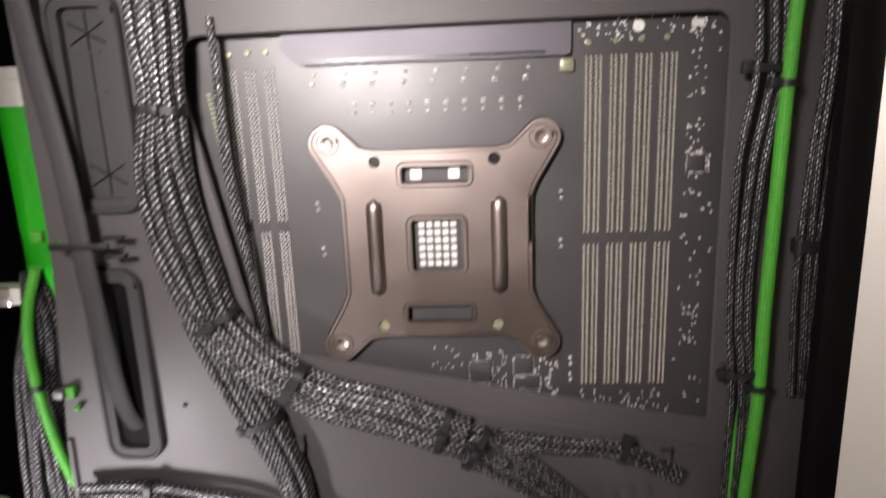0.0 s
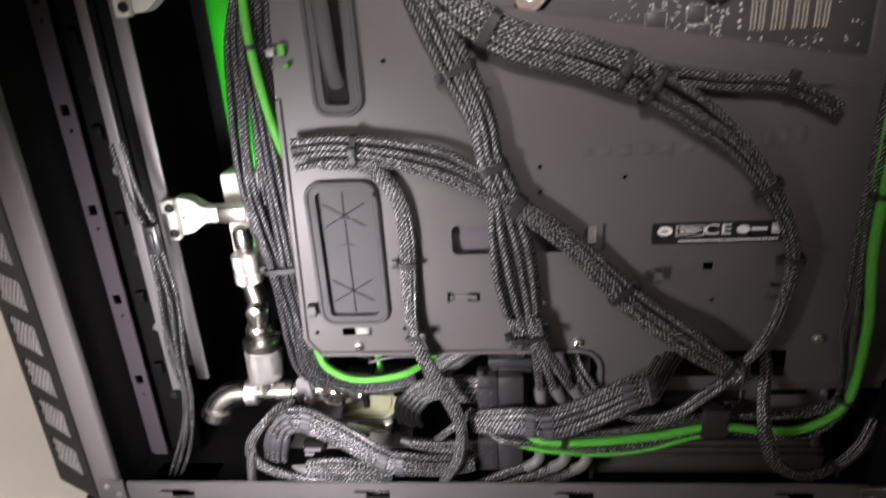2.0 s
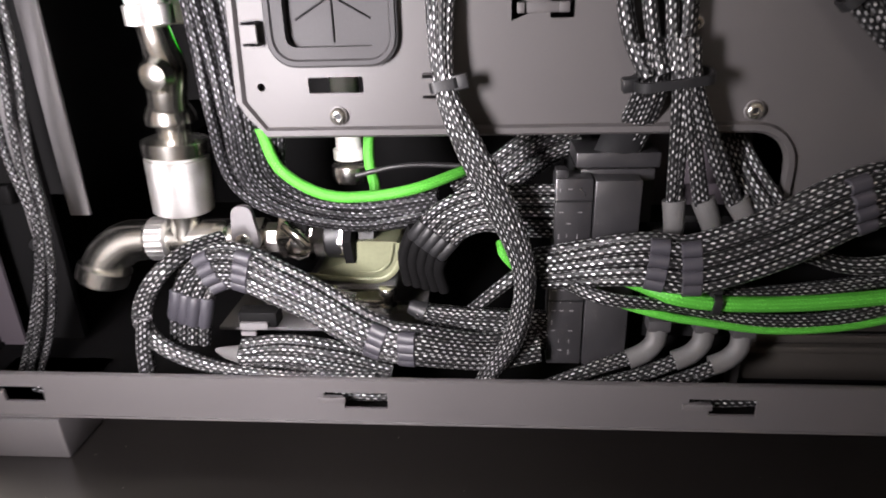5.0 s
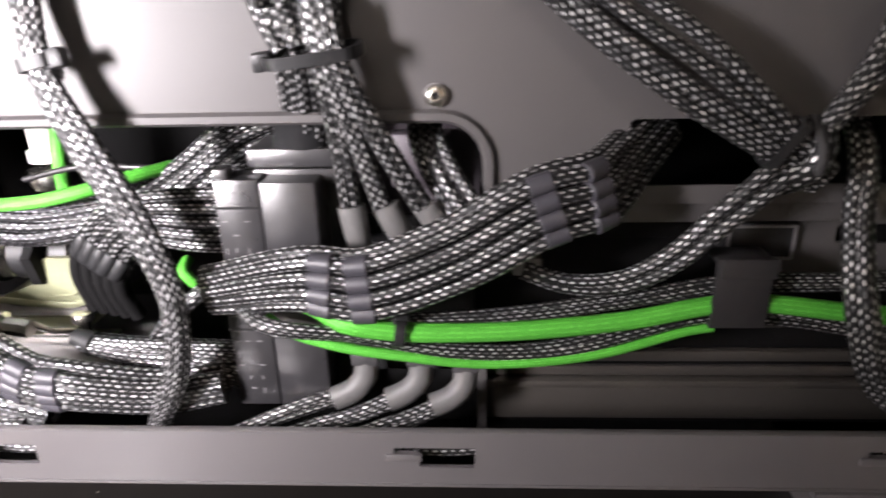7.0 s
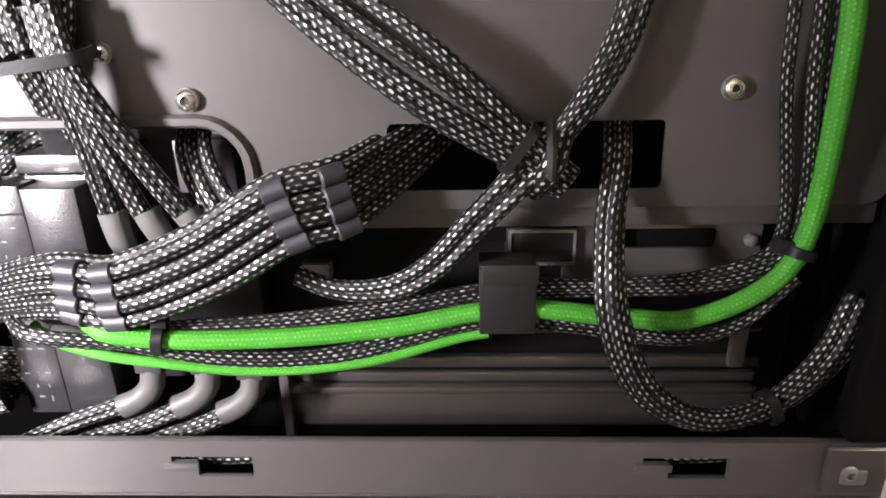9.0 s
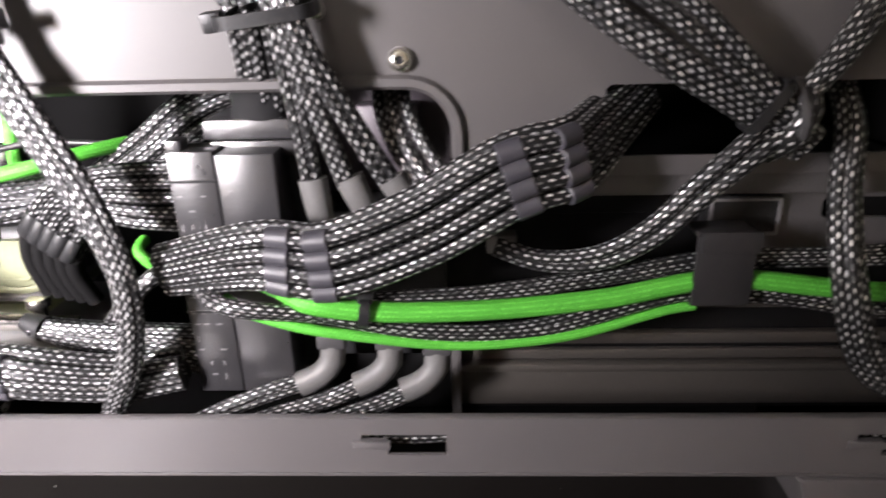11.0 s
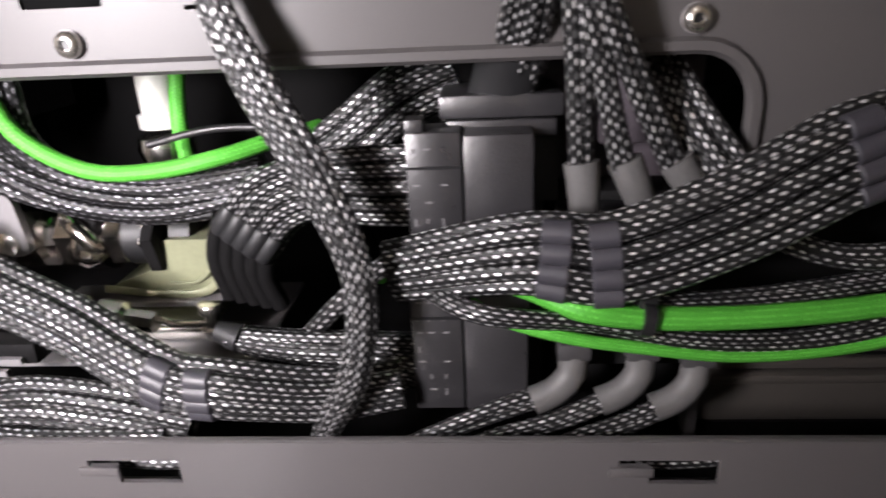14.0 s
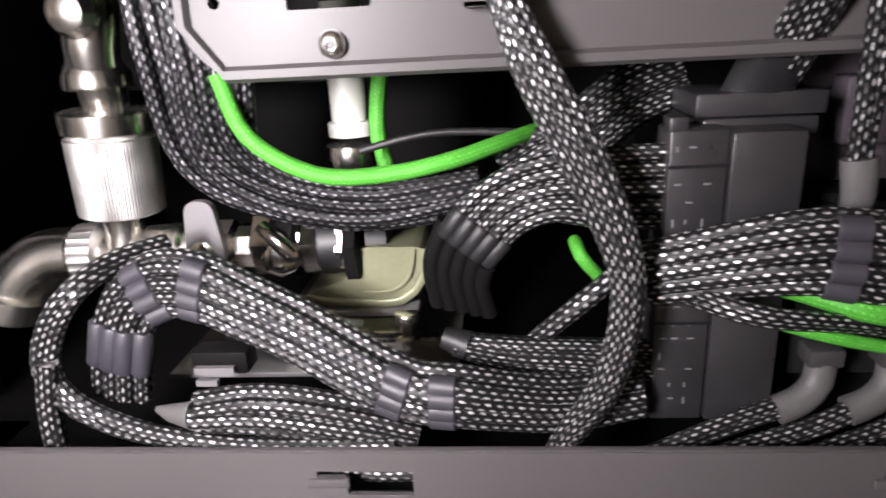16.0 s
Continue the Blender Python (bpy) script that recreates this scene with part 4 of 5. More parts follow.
WAY_BRANCH = [(-0.1086, 0.23, 0.316, 0.013), (-0.0928, 0.23, 0.2791, 0.0146), (-0.0789, 0.23, 0.245, 0.0127), (-0.0769, 0.23, 0.2305, 0.0128), (-0.0703, 0.23, 0.2133, 0.0143), (-0.07, 0.231, 0.2074, 0.0148), (-0.0665, 0.231, 0.181, 0.0208), (-0.0615, 0.231, 0.1465, 0.0173), (-0.0598, 0.229, 0.1381, 0.0119)]
WAY_SATA_A = [(-0.058, 0.2285, 0.147, 0.004), (-0.0558, 0.228, 0.1346, 0.004), (-0.054, 0.2305, 0.1195, 0.0043), (-0.0526, 0.233, 0.1006, 0.0046)]
WAY_SATA_B = [(-0.0561, 0.2285, 0.147, 0.004), (-0.054, 0.228, 0.1345, 0.004), (-0.049, 0.2305, 0.1172, 0.0043), (-0.0444, 0.233, 0.1007, 0.0046)]
WAY_SATA_C = [(-0.0542, 0.2285, 0.147, 0.004), (-0.0521, 0.228, 0.1344, 0.004), (-0.0434, 0.2305, 0.116, 0.0043), (-0.035, 0.233, 0.1004, 0.0046)]
WAY_BEHIND = [(-0.064, 0.23, 0.1465, 0.009), (-0.0624, 0.232, 0.1348, 0.0104), (-0.0634, 0.238, 0.1254, 0.0111), (-0.0655, 0.244, 0.117, 0.0119), (-0.0702, 0.25, 0.1064, 0.0128)]
WAY_DIAG = [(-0.1684, 0.231, 0.2354, 0.016), (-0.149, 0.231, 0.237, 0.0146), (-0.1225, 0.231, 0.2334, 0.0145), (-0.0964, 0.231, 0.2256, 0.0159), (-0.0733, 0.231, 0.2122, 0.0114), (-0.0406, 0.231, 0.1891, 0.0113), (-0.0038, 0.231, 0.15, 0.0142), (0.0215, 0.2255, 0.1313, 0.0152), (0.0432, 0.2262, 0.1154, 0.0095), (0.052, 0.228, 0.109, 0.0085)]
WAY_STRAP = [(-0.1563, 0.2335, 0.2302, 0.0076), (-0.1346, 0.2335, 0.2273, 0.0076), (-0.1212, 0.2335, 0.2125, 0.0079), (-0.1178, 0.2335, 0.1914, 0.0082), (-0.1188, 0.2335, 0.1662, 0.0084), (-0.1181, 0.2295, 0.1359, 0.0062), (-0.1118, 0.2275, 0.1196, 0.0084), (-0.102, 0.2255, 0.101, 0.0086), (-0.0954, 0.2235, 0.0812, 0.0067), (-0.0987, 0.224, 0.0595, 0.0065), (-0.1063, 0.2262, 0.0455, 0.006), (-0.11, 0.229, 0.033, 0.006)]
WAY_LEFTB = [(-0.18, 0.24, 0.3325, 0.006), (-0.1815, 0.241, 0.31, 0.015), (-0.1873, 0.243, 0.2867, 0.0197), (-0.1882, 0.243, 0.26, 0.0243), (-0.189, 0.243, 0.2166, 0.0284), (-0.1852, 0.243, 0.1688, 0.0208), (-0.1841, 0.246, 0.1468, 0.0212), (-0.1825, 0.246, 0.1253, 0.0218), (-0.182, 0.25, 0.1047, 0.019), (-0.1713, 0.2527, 0.0945, 0.0131), (-0.1498, 0.2553, 0.089, 0.012), (-0.1232, 0.258, 0.0915, 0.0119)]
WAY_GREEN_UP = [(-0.1739, 0.237, 0.3353, 0.0042), (-0.1806, 0.237, 0.3161, 0.0048), (-0.1826, 0.237, 0.2901, 0.005), (-0.1781, 0.241, 0.2403, 0.0054), (-0.1757, 0.25, 0.2215, 0.005)]
WAY_GREEN_LOW = [(-0.1767, 0.246, 0.1218, 0.0035), (-0.1724, 0.2468, 0.1086, 0.0037), (-0.1587, 0.2476, 0.0998, 0.0037), (-0.1438, 0.2484, 0.0991, 0.0032), (-0.1289, 0.2492, 0.1015, 0.0029), (-0.118, 0.256, 0.1035, 0.0024), (-0.11, 0.266, 0.104, 0.0024)]
WAY_GREEN_R = [(0.1047, 0.226, 0.4308, 0.005), (0.1034, 0.226, 0.3978, 0.0049), (0.1025, 0.226, 0.3563, 0.0049), (0.1016, 0.226, 0.3131, 0.0051), (0.1019, 0.226, 0.282, 0.005), (0.0991, 0.226, 0.2228, 0.0062), (0.099, 0.226, 0.1814, 0.0065), (0.107, 0.2304, 0.1353, 0.007), (0.1072, 0.236, 0.0877, 0.0054), (0.0979, 0.2354, 0.0784, 0.0055), (0.0821, 0.2348, 0.0726, 0.0056), (0.068, 0.2341, 0.0738, 0.0053), (0.04, 0.2335, 0.0766, 0.0053), (0.0121, 0.2308, 0.0727, 0.0053), (-0.0155, 0.2269, 0.0719, 0.0049), (-0.0417, 0.223, 0.0741, 0.0046), (-0.0545, 0.222, 0.077, 0.004), (-0.061, 0.2272, 0.078, 0.004), (-0.0725, 0.2325, 0.0805, 0.004), (-0.085, 0.2385, 0.085, 0.004)]
WAY_BLACK_R = [(0.0967, 0.228, 0.4315, 0.0109), (0.0987, 0.228, 0.3999, 0.0113), (0.0946, 0.228, 0.3661, 0.0117), (0.0934, 0.228, 0.3126, 0.0093), (0.0964, 0.228, 0.2834, 0.0095), (0.0965, 0.228, 0.2222, 0.01), (0.0963, 0.228, 0.1805, 0.0105), (0.1014, 0.2326, 0.1339, 0.0114), (0.1062, 0.239, 0.088, 0.0083), (0.0893, 0.2383, 0.081, 0.007), (0.0684, 0.2377, 0.0799, 0.0056), (0.0403, 0.237, 0.0796, 0.0056), (0.0121, 0.2342, 0.0762, 0.0042), (-0.0158, 0.2303, 0.0742, 0.0036), (-0.0428, 0.2263, 0.0747, 0.0036)]
WAY_BLACK_R2 = [(0.1089, 0.237, 0.0821, 0.0042), (0.097, 0.2363, 0.0701, 0.0043), (0.0832, 0.2355, 0.0666, 0.0043), (0.0545, 0.2348, 0.0711, 0.0043), (0.0332, 0.234, 0.0733, 0.0057), (-0.0022, 0.2295, 0.0655, 0.0051), (-0.0296, 0.2254, 0.0673, 0.005), (-0.0514, 0.2228, 0.0728, 0.0041), (-0.0726, 0.222, 0.0756, 0.004), (-0.084, 0.232, 0.0765, 0.004)]
WAY_GREEN_THIN = [(0.035, 0.2347, 0.06970000000000001, 0.002), (0.029, 0.2343, 0.06899999999999999, 0.0022), (0.0048, 0.2305, 0.0641, 0.0023), (-0.0218, 0.2267, 0.0633, 0.0026), (-0.0428, 0.2233, 0.067, 0.003), (-0.0559, 0.2223, 0.0697, 0.0035), (-0.069, 0.224, 0.0732, 0.0035), (-0.0745, 0.2275, 0.075, 0.0035)]
WAY_FAR_R = [(0.1223, 0.234, 0.4314, 0.0093), (0.1229, 0.234, 0.3991, 0.0106), (0.1219, 0.234, 0.3744, 0.0118), (0.1215, 0.234, 0.3337, 0.0123), (0.1224, 0.234, 0.2778, 0.013)]
WAY_RIBBON_R = [(-0.0905, 0.232, 0.079, 0.0114), (-0.0621, 0.222, 0.0866, 0.0144), (-0.0496, 0.2205, 0.0858, 0.0155), (-0.0277, 0.2205, 0.0933, 0.0158), (-0.0079, 0.2205, 0.1044, 0.0159), (0.003, 0.223, 0.1067, 0.0154), (0.0127, 0.2355, 0.1109, 0.0132), (0.0237, 0.248, 0.1176, 0.0111)]
WAY_TAIL = [(0.05, 0.23, 0.12, 0.0068), (0.0424, 0.2265, 0.1115, 0.0068), (0.0319, 0.2284, 0.0992, 0.0064), (0.0231, 0.2303, 0.0887, 0.0064), (0.0122, 0.2322, 0.0817, 0.0062), (-0.0019, 0.2341, 0.0805, 0.0056), (-0.0119, 0.236, 0.0836, 0.0057)]
WAY_LOOP_R = [(0.0655, 0.246, 0.12, 0.0075), (0.0635, 0.2345, 0.111, 0.0075), (0.0618, 0.229, 0.099, 0.0075), (0.0625, 0.2212, 0.08, 0.0078), (0.0715, 0.2222, 0.06, 0.0075), (0.0877, 0.2262, 0.049, 0.006), (0.1058, 0.2323, 0.0486, 0.0065), (0.1202, 0.235, 0.0611, 0.0086), (0.1265, 0.2375, 0.076, 0.009)]
WAY_STUB = [(-0.0362, 0.2500, 0.1200, 0.0081), (-0.0352, 0.2430, 0.1160, 0.0083), (-0.0318, 0.2375, 0.1090, 0.0086), (-0.0250, 0.2330, 0.0995, 0.0083)]
WAY_PSU_UP = [(-0.0861, 0.2395, 0.0961, 0.0173), (-0.0965, 0.2411, 0.0959, 0.0169), (-0.1086, 0.2427, 0.0958, 0.0146), (-0.1184, 0.2444, 0.0916, 0.015), (-0.1267, 0.246, 0.082, 0.0148)]
WAY_PSU_LOW = [(-0.0864, 0.237, 0.0556, 0.0148), (-0.1003, 0.237, 0.0582, 0.0107), (-0.1165, 0.237, 0.0596, 0.0094), (-0.1297, 0.237, 0.0626, 0.006)]
WAY_BACK = [(-0.0774, 0.262, 0.1164, 0.0148), (-0.0888, 0.262, 0.1115, 0.015), (-0.1011, 0.262, 0.1022, 0.0154), (-0.1156, 0.262, 0.0925, 0.0159)]
WAY_RIBBON_L = [(-0.208, 0.236, 0.051, 0.014), (-0.2062, 0.236, 0.06, 0.014), (-0.2042, 0.236, 0.0672, 0.014), (-0.201, 0.2365, 0.0735, 0.014), (-0.1968, 0.237, 0.0763, 0.0145), (-0.1925, 0.237, 0.0774, 0.0147), (-0.1855, 0.2358, 0.077, 0.0143), (-0.1757, 0.234, 0.073, 0.0134), (-0.163, 0.232, 0.0673, 0.0126), (-0.151, 0.2285, 0.0615, 0.0118), (-0.1385, 0.2255, 0.0566, 0.0112), (-0.128, 0.224, 0.056, 0.0108), (-0.118, 0.2258, 0.0537, 0.01), (-0.106, 0.2285, 0.0515, 0.0094), (-0.09, 0.231, 0.053, 0.009)]
WAY_LOOP_L = [(-0.196, 0.248, 0.0845, 0.004), (-0.2035, 0.24, 0.0835, 0.0045), (-0.2102, 0.231, 0.0792, 0.0048), (-0.2171, 0.2302, 0.0704, 0.0055), (-0.2196, 0.2293, 0.0612, 0.0056), (-0.2156, 0.2285, 0.0545, 0.0056), (-0.2034, 0.2277, 0.0479, 0.0057), (-0.1803, 0.2268, 0.0444, 0.005), (-0.1424, 0.226, 0.0449, 0.0041)]
WAY_LOOP_L2 = [(-0.2178, 0.228, 0.0647, 0.0049), (-0.2202, 0.228, 0.0534, 0.005), (-0.2209, 0.228, 0.0429, 0.0052)]
WAY_LOW_L = [(-0.1869, 0.227, 0.0509, 0.0068), (-0.173, 0.2273, 0.0513, 0.0092), (-0.1548, 0.2277, 0.0481, 0.0092), (-0.1378, 0.228, 0.0442, 0.0067)]
WAY_LOW_SATA_A = [(-0.0564, 0.234, 0.0493, 0.0053), (-0.0684, 0.232, 0.0461, 0.0053), (-0.0804, 0.23, 0.0422, 0.0048), (-0.0929, 0.229, 0.0367, 0.0048)]
WAY_LOW_SATA_B = [(-0.0419, 0.234, 0.049, 0.0053), (-0.0552, 0.232, 0.0436, 0.0053), (-0.0713, 0.23, 0.0397, 0.0048), (-0.0838, 0.229, 0.0342, 0.0048)]
WAY_LOW_SATA_C = [(-0.0301, 0.234, 0.0473, 0.0053), (-0.0394, 0.232, 0.0434, 0.0053), (-0.0514, 0.23, 0.0402, 0.0047), (-0.0639, 0.229, 0.0347, 0.0047)]
WAY_FAN_UP = [(-0.2661, 0.25, 0.2407, 0.0077), (-0.2632, 0.25, 0.2131, 0.008), (-0.2588, 0.25, 0.197, 0.0095)]
WAY_FAN_LOW = [(-0.2585, 0.25, 0.1804, 0.0084), (-0.258, 0.25, 0.151, 0.0116), (-0.2619, 0.25, 0.1128, 0.0106), (-0.2616, 0.25, 0.0852, 0.0078), (-0.2703, 0.25, 0.052, 0.0098), (-0.2832, 0.25, 0.0244, 0.0084)]
WAY_INNER = [(-0.115, 0.244, 0.0575, 0.005), (-0.106, 0.2405, 0.068, 0.005), (-0.0985, 0.24, 0.075, 0.005), (-0.09, 0.244, 0.081, 0.005)]
WAY_EDGE = [(-0.0935, 0.237, 0.425, 0.003), (-0.0932, 0.237, 0.403, 0.0032), (-0.093, 0.237, 0.374, 0.0034), (-0.0902, 0.237, 0.345, 0.0034), (-0.0872, 0.237, 0.32, 0.0032), (-0.0842, 0.237, 0.295, 0.003)]
WAY_GREEN_SLIVER = [(0.0985, 0.23, 0.285, 0.002), (0.0962, 0.2292, 0.255, 0.002), (0.0948, 0.2288, 0.234, 0.002), (0.094, 0.2292, 0.213, 0.002), (0.0955, 0.231, 0.186, 0.002)]
WAY_GREEN_STUB = [(-0.1024, 0.2500, 0.0818, 0.003), (-0.1022, 0.2462, 0.0812, 0.003), (-0.1018, 0.245, 0.08, 0.003), (-0.0985, 0.2455, 0.0757, 0.003), (-0.0955, 0.249, 0.0715, 0.003)]
WAY_THIN_B = [(-0.1513, 0.262, 0.1011, 0.0014), (-0.1347, 0.262, 0.1048, 0.0013), (-0.1123, 0.262, 0.1049, 0.0013)]


group_main, wires = bundle("cable_bundle", "thick bundle of black braided power wires crossing the tray", WAY_MAIN, 4, 2, 0.0023, seed=2, wobble=0.0009)
tie(group_main, wires, 0.21)
tie(group_main, wires, 0.555)
tie(group_main, wires, 0.71, 0.0042, head=(0.4, 1))
tie(group_main, wires, 0.97)
group, wires = bundle("cable_bundle", "curved strand of black braided wires on the tray", WAY_MAIN_CURVE, 3, 2, 0.0014, seed=3)
tie(group, wires, 0.40, head=(-1, 0))
tie(group, wires, 0.62, head=(-1, 0))
tie(group, wires, 0.03)
group, wires = bundle("cable_bundle", "short pair of black braided wires on the tray", WAY_SIDE_RUN, 2, 1, 0.0018, seed=4)
tie(group, wires, 0.72, head=(1, 0))
group, wires = bundle("cable_bundle", "black braided drive power wires running down the tray", WAY_BRANCH, 4, 2, 0.0018, seed=5)
tie(group, wires, 0.28, head=(-1, 0))
tie(group, wires, 0.54, 0.004, head=None)
leads = []
for k, way in enumerate((WAY_SATA_A, WAY_SATA_B, WAY_SATA_C)):
    group, wires = bundle("drive_power_lead", "black braided lead with a grey heat-shrink boot", way, 2, 1, 0.0016, seed=10 + k)
    leads += wires
    p = way[-1]
    q = (p[0] + (0.0012, 0.0046, 0.0058)[k], p[1] + 0.002, p[2] - (0.0115, 0.0095, 0.0075)[k])
    bm = tube(bmesh.new(), spline([(p[0] - 0.0002, p[1], p[2] + 0.0012), ((p[0] + q[0]) / 2, p[1], (p[2] + q[2]) / 2), q]), lambda s: 0.0034 - 0.0006 * s, 14, 0.8)
    part("heat_shrink_boot", bm, SHRINK, group, "grey heat-shrink boot")
group, wires = bundle("cable_bundle", "black braided wires diving behind the tray edge", WAY_BEHIND, 4, 2, 0.0017, seed=14)
leads += wires[:4]
tie(group, leads, 0.24, 0.0026, head=(-1, 0))
part("black_sleeve", tube(bmesh.new(), spline([(-0.0655, 0.2420, 0.1215), (-0.0665, 0.2450, 0.1160), (-0.0685, 0.2480, 0.1090)]), 0.0068, 16, 0.5), PLASTIC, group)
group_diag, wires = bundle("cable_bundle", "flat black braided strap of wires crossing the tray", WAY_DIAG, 4, 1, 0.0018, seed=6)
tie(group_diag, wires, 0.12)
tie(group_diag, wires, 0.43, 0.005, head=(0.5, 1))
tie(group_diag, wires, 0.70, head=(1, 0))
tie(group_diag, wires, 0.955, 0.0022, head=None, name="wire_tie")
part("twisted_wire_tie", tube(bmesh.new(), spline([(0.0480, 0.2290, 0.1215), (0.0476, 0.2222, 0.1170), (0.0476, 0.2220, 0.1120), (0.0484, 0.2290, 0.1070)]), 0.0011, 8), RUBBER, group_diag, "dark twisted wire tie")
part("knot_wrap", tube(bmesh.new(), spline([(0.0505, 0.2300, 0.1205), (0.0490, 0.2238, 0.1165), (0.0470, 0.2238, 0.1115), (0.0445, 0.2300, 0.1065)]), 0.0026, 10, 0.8), SLEEVE, group_diag, "black sleeve wrapped round the knot")
group, wires = bundle("cable_strap", "flat black braided strap of three wires hanging over the plugs", WAY_STRAP, 4, 1, 0.0014, seed=7, wobble=0.0003)
tie(group, wires, 0.36, head=(-1, 0))
tie(group, wires, 0.535, 0.0028, 0.0014, head=(1, 0))
left, wires = bundle("cable_bundle", "thick upright bundle of black braided wires beside the tray", WAY_LEFTB, 7, 2, 0.0018, DIMGLINT, seed=8, wobble=0.0014)
tie(left, wires, 0.56, head=(-1, 0))
group, wires = bundle("green_wire", "single neon green braided wire in the black bundle", WAY_GREEN_UP, 1, 1, 0.0022, NEON, seed=9)
tie(group, wires, 0.45, 0.0022, head=None)
group, wires = bundle("green_wire", "neon green braided wire curving behind the tray edge", WAY_GREEN_LOW, 1, 1, 0.0019, NEON, seed=9)
group, wires = bundle("green_wire", "long neon green braided wire along the case edge", WAY_GREEN_R, 1, 1, 0.0024, NEON, seed=11, wobble=0.0002)
for s in (0.07, 0.275, 0.4203, 0.6355, 0.9203):
    tie(group, wires, s, 0.0024, 0.0024, head=(-1, 0.2))
group, wires = bundle("cable_bundle", "black braided wires running beside the green wire", WAY_BLACK_R, 3, 1, 0.0014, seed=12, wobble=0.0004)
tie(group, wires, 0.065, head=(-1, 0))
tie(group, wires, 0.29, head=(-1, 0))
group, wires = bundle("cable_bundle", "two black braided wires under the green wire", WAY_BLACK_R2, 2, 1, 0.0015, seed=13)
group, wires = bundle("green_wire", "thin neon green braided wire under the combed ribbon", WAY_GREEN_THIN, 1, 1, 0.0013, NEON, seed=14)
group, wires = bundle("cable_bundle", "black braided wires in the rear channel", WAY_FAR_R, 4, 1, 0.0014, seed=15, wobble=0.001)
tie(group, wires, 0.62, 0.005, head=None)
ribbon, wires = bundle("combed_cable", "black braided power ribbon held by smoked combs", WAY_RIBBON_R, 4, 2, 0.0019, seed=16, wobble=0.0003)
for s in (0.275, 0.355, 0.705, 0.775):
    comb(ribbon, wires[:4], s, 0.0056, 1.28, 0.0019)
group, wires = bundle("cable_bundle", "black braided wires drooping from the knotted tie", WAY_TAIL, 2, 1, 0.0018, seed=17)
group, wires = bundle("cable_loop", "loop of black braided wires hanging below the tray", WAY_LOOP_R, 3, 1, 0.0018, seed=18)
tie(group, wires, 0.76, head=None)
group, wires = bundle("cable_stub", "short black braided lead at the tray notch", WAY_STUB, 3, 1, 0.0016, seed=19)
group, wires = bundle("power_cable", "black braided wires arching into the upper plug", WAY_PSU_UP, 5, 2, 0.0017, seed=20, wobble=0.0003)
comb(group, wires[:5], 0.95, 0.0075, 1.3, 0.0017, PLASTIC)
bm = bmesh.new()
for k in range(5):
    d = 0.0036 * (k - 2)
    tube(bm, spline([(-0.1262 + 0.62 * d, 0.2478, 0.0825 - 0.75 * d), (-0.1290 + 0.8 * d, 0.2500, 0.0745 - 0.4 * d), (-0.1278 + 0.85 * d, 0.2530, 0.0640 - 0.2 * d)]), 0.0022, 10)
part("plug_body", bm, BLACK, group, "black ribbed plug body")
group, wires = bundle("power_cable", "black braided wires running into the lower plug", WAY_PSU_LOW, 5, 2, 0.0016, seed=21, wobble=0.0003)
part("sleeve_end", tube(bmesh.new(), [Vector((-0.1265, 0.237, 0.0623)), Vector((-0.1320, 0.238, 0.0640))], lambda s: 0.0034 - 0.001 * s, 12), PLASTIC, group)
group, wires = bundle("power_cable", "black braided wires slanting up behind the plugs", WAY_BACK, 5, 2, 0.0018, seed=22)
ribbon, wires = bundle("combed_cable", "looped black braided power ribbon with smoked combs", WAY_RIBBON_L, 4, 2, 0.0019, seed=23, wobble=0.0003)
for s in (0.3093, 0.2163, 0.6420, 0.7150):
    comb(ribbon, wires[:4], s, 0.0056, 1.28, 0.0019)
comb(ribbon, wires[:4], 0.11, 0.0110, 1.35, 0.0019)
group, wires = bundle("cable_loop", "black braided wires looping along the bottom rail", WAY_LOOP_L, 2, 1, 0.0019, seed=24)
group, wires = bundle("cable_loop", "black braided wires dropping behind the bottom rail", WAY_LOOP_L2, 2, 1, 0.0019, seed=25)
group, wires = bundle("drive_power_lead", "black braided lead with a pointed grey end", WAY_LOW_L, 3, 2, 0.0019, seed=26)
part("heat_shrink_boot", tube(bmesh.new(), [Vector((-0.1962, 0.2300, 0.0512)), Vector((-0.1925, 0.2285, 0.0512)), Vector((-0.1868, 0.2275, 0.0511))], lambda s: 0.0008 + 0.0026 * s, 14, 0.8), SHRINK, group, "grey heat-shrink boot")
for k, way in enumerate((WAY_LOW_SATA_A, WAY_LOW_SATA_B, WAY_LOW_SATA_C)):
    group, wires = bundle("drive_power_lead", "black braided lead with a bent grey boot", way, 2, 1, 0.0016, seed=30 + k)
    p = way[0]
    bm = tube(bmesh.new(), spline([(p[0] - 0.0050, p[1] - 0.0006, p[2] - 0.0016), (p[0], p[1], p[2] + 0.0006), (p[0] + 0.0035, p[1] + 0.001, p[2] + 0.0045), (p[0] + 0.0038, p[1] + 0.002, p[2] + 0.0115)]), lambda s: 0.0034 - 0.0002 * s, 14, 0.85)
    part("heat_shrink_boot", bm, SHRINK, group, "bent grey heat-shrink boot")
    part("boot_collar", boxes((p[0] + 0.0003, p[0] + 0.0074, p[1] - 0.001, p[1] + 0.005, p[2] + 0.0085, p[2] + 0.0125), bevel=0.0006), RUBBER, group)
group, wires = bundle("fan_cable", "thin black braided fan cable beside the radiator rail", WAY_FAN_UP, 2, 1, 0.0013, seed=33)
group, wires = bundle("fan_cable", "thin black braided fan cable hanging in the front channel", WAY_FAN_LOW, 3, 1, 0.0013, seed=34)
plug_ob = thing("fan_plug", "small black fan cable plug", "plug")
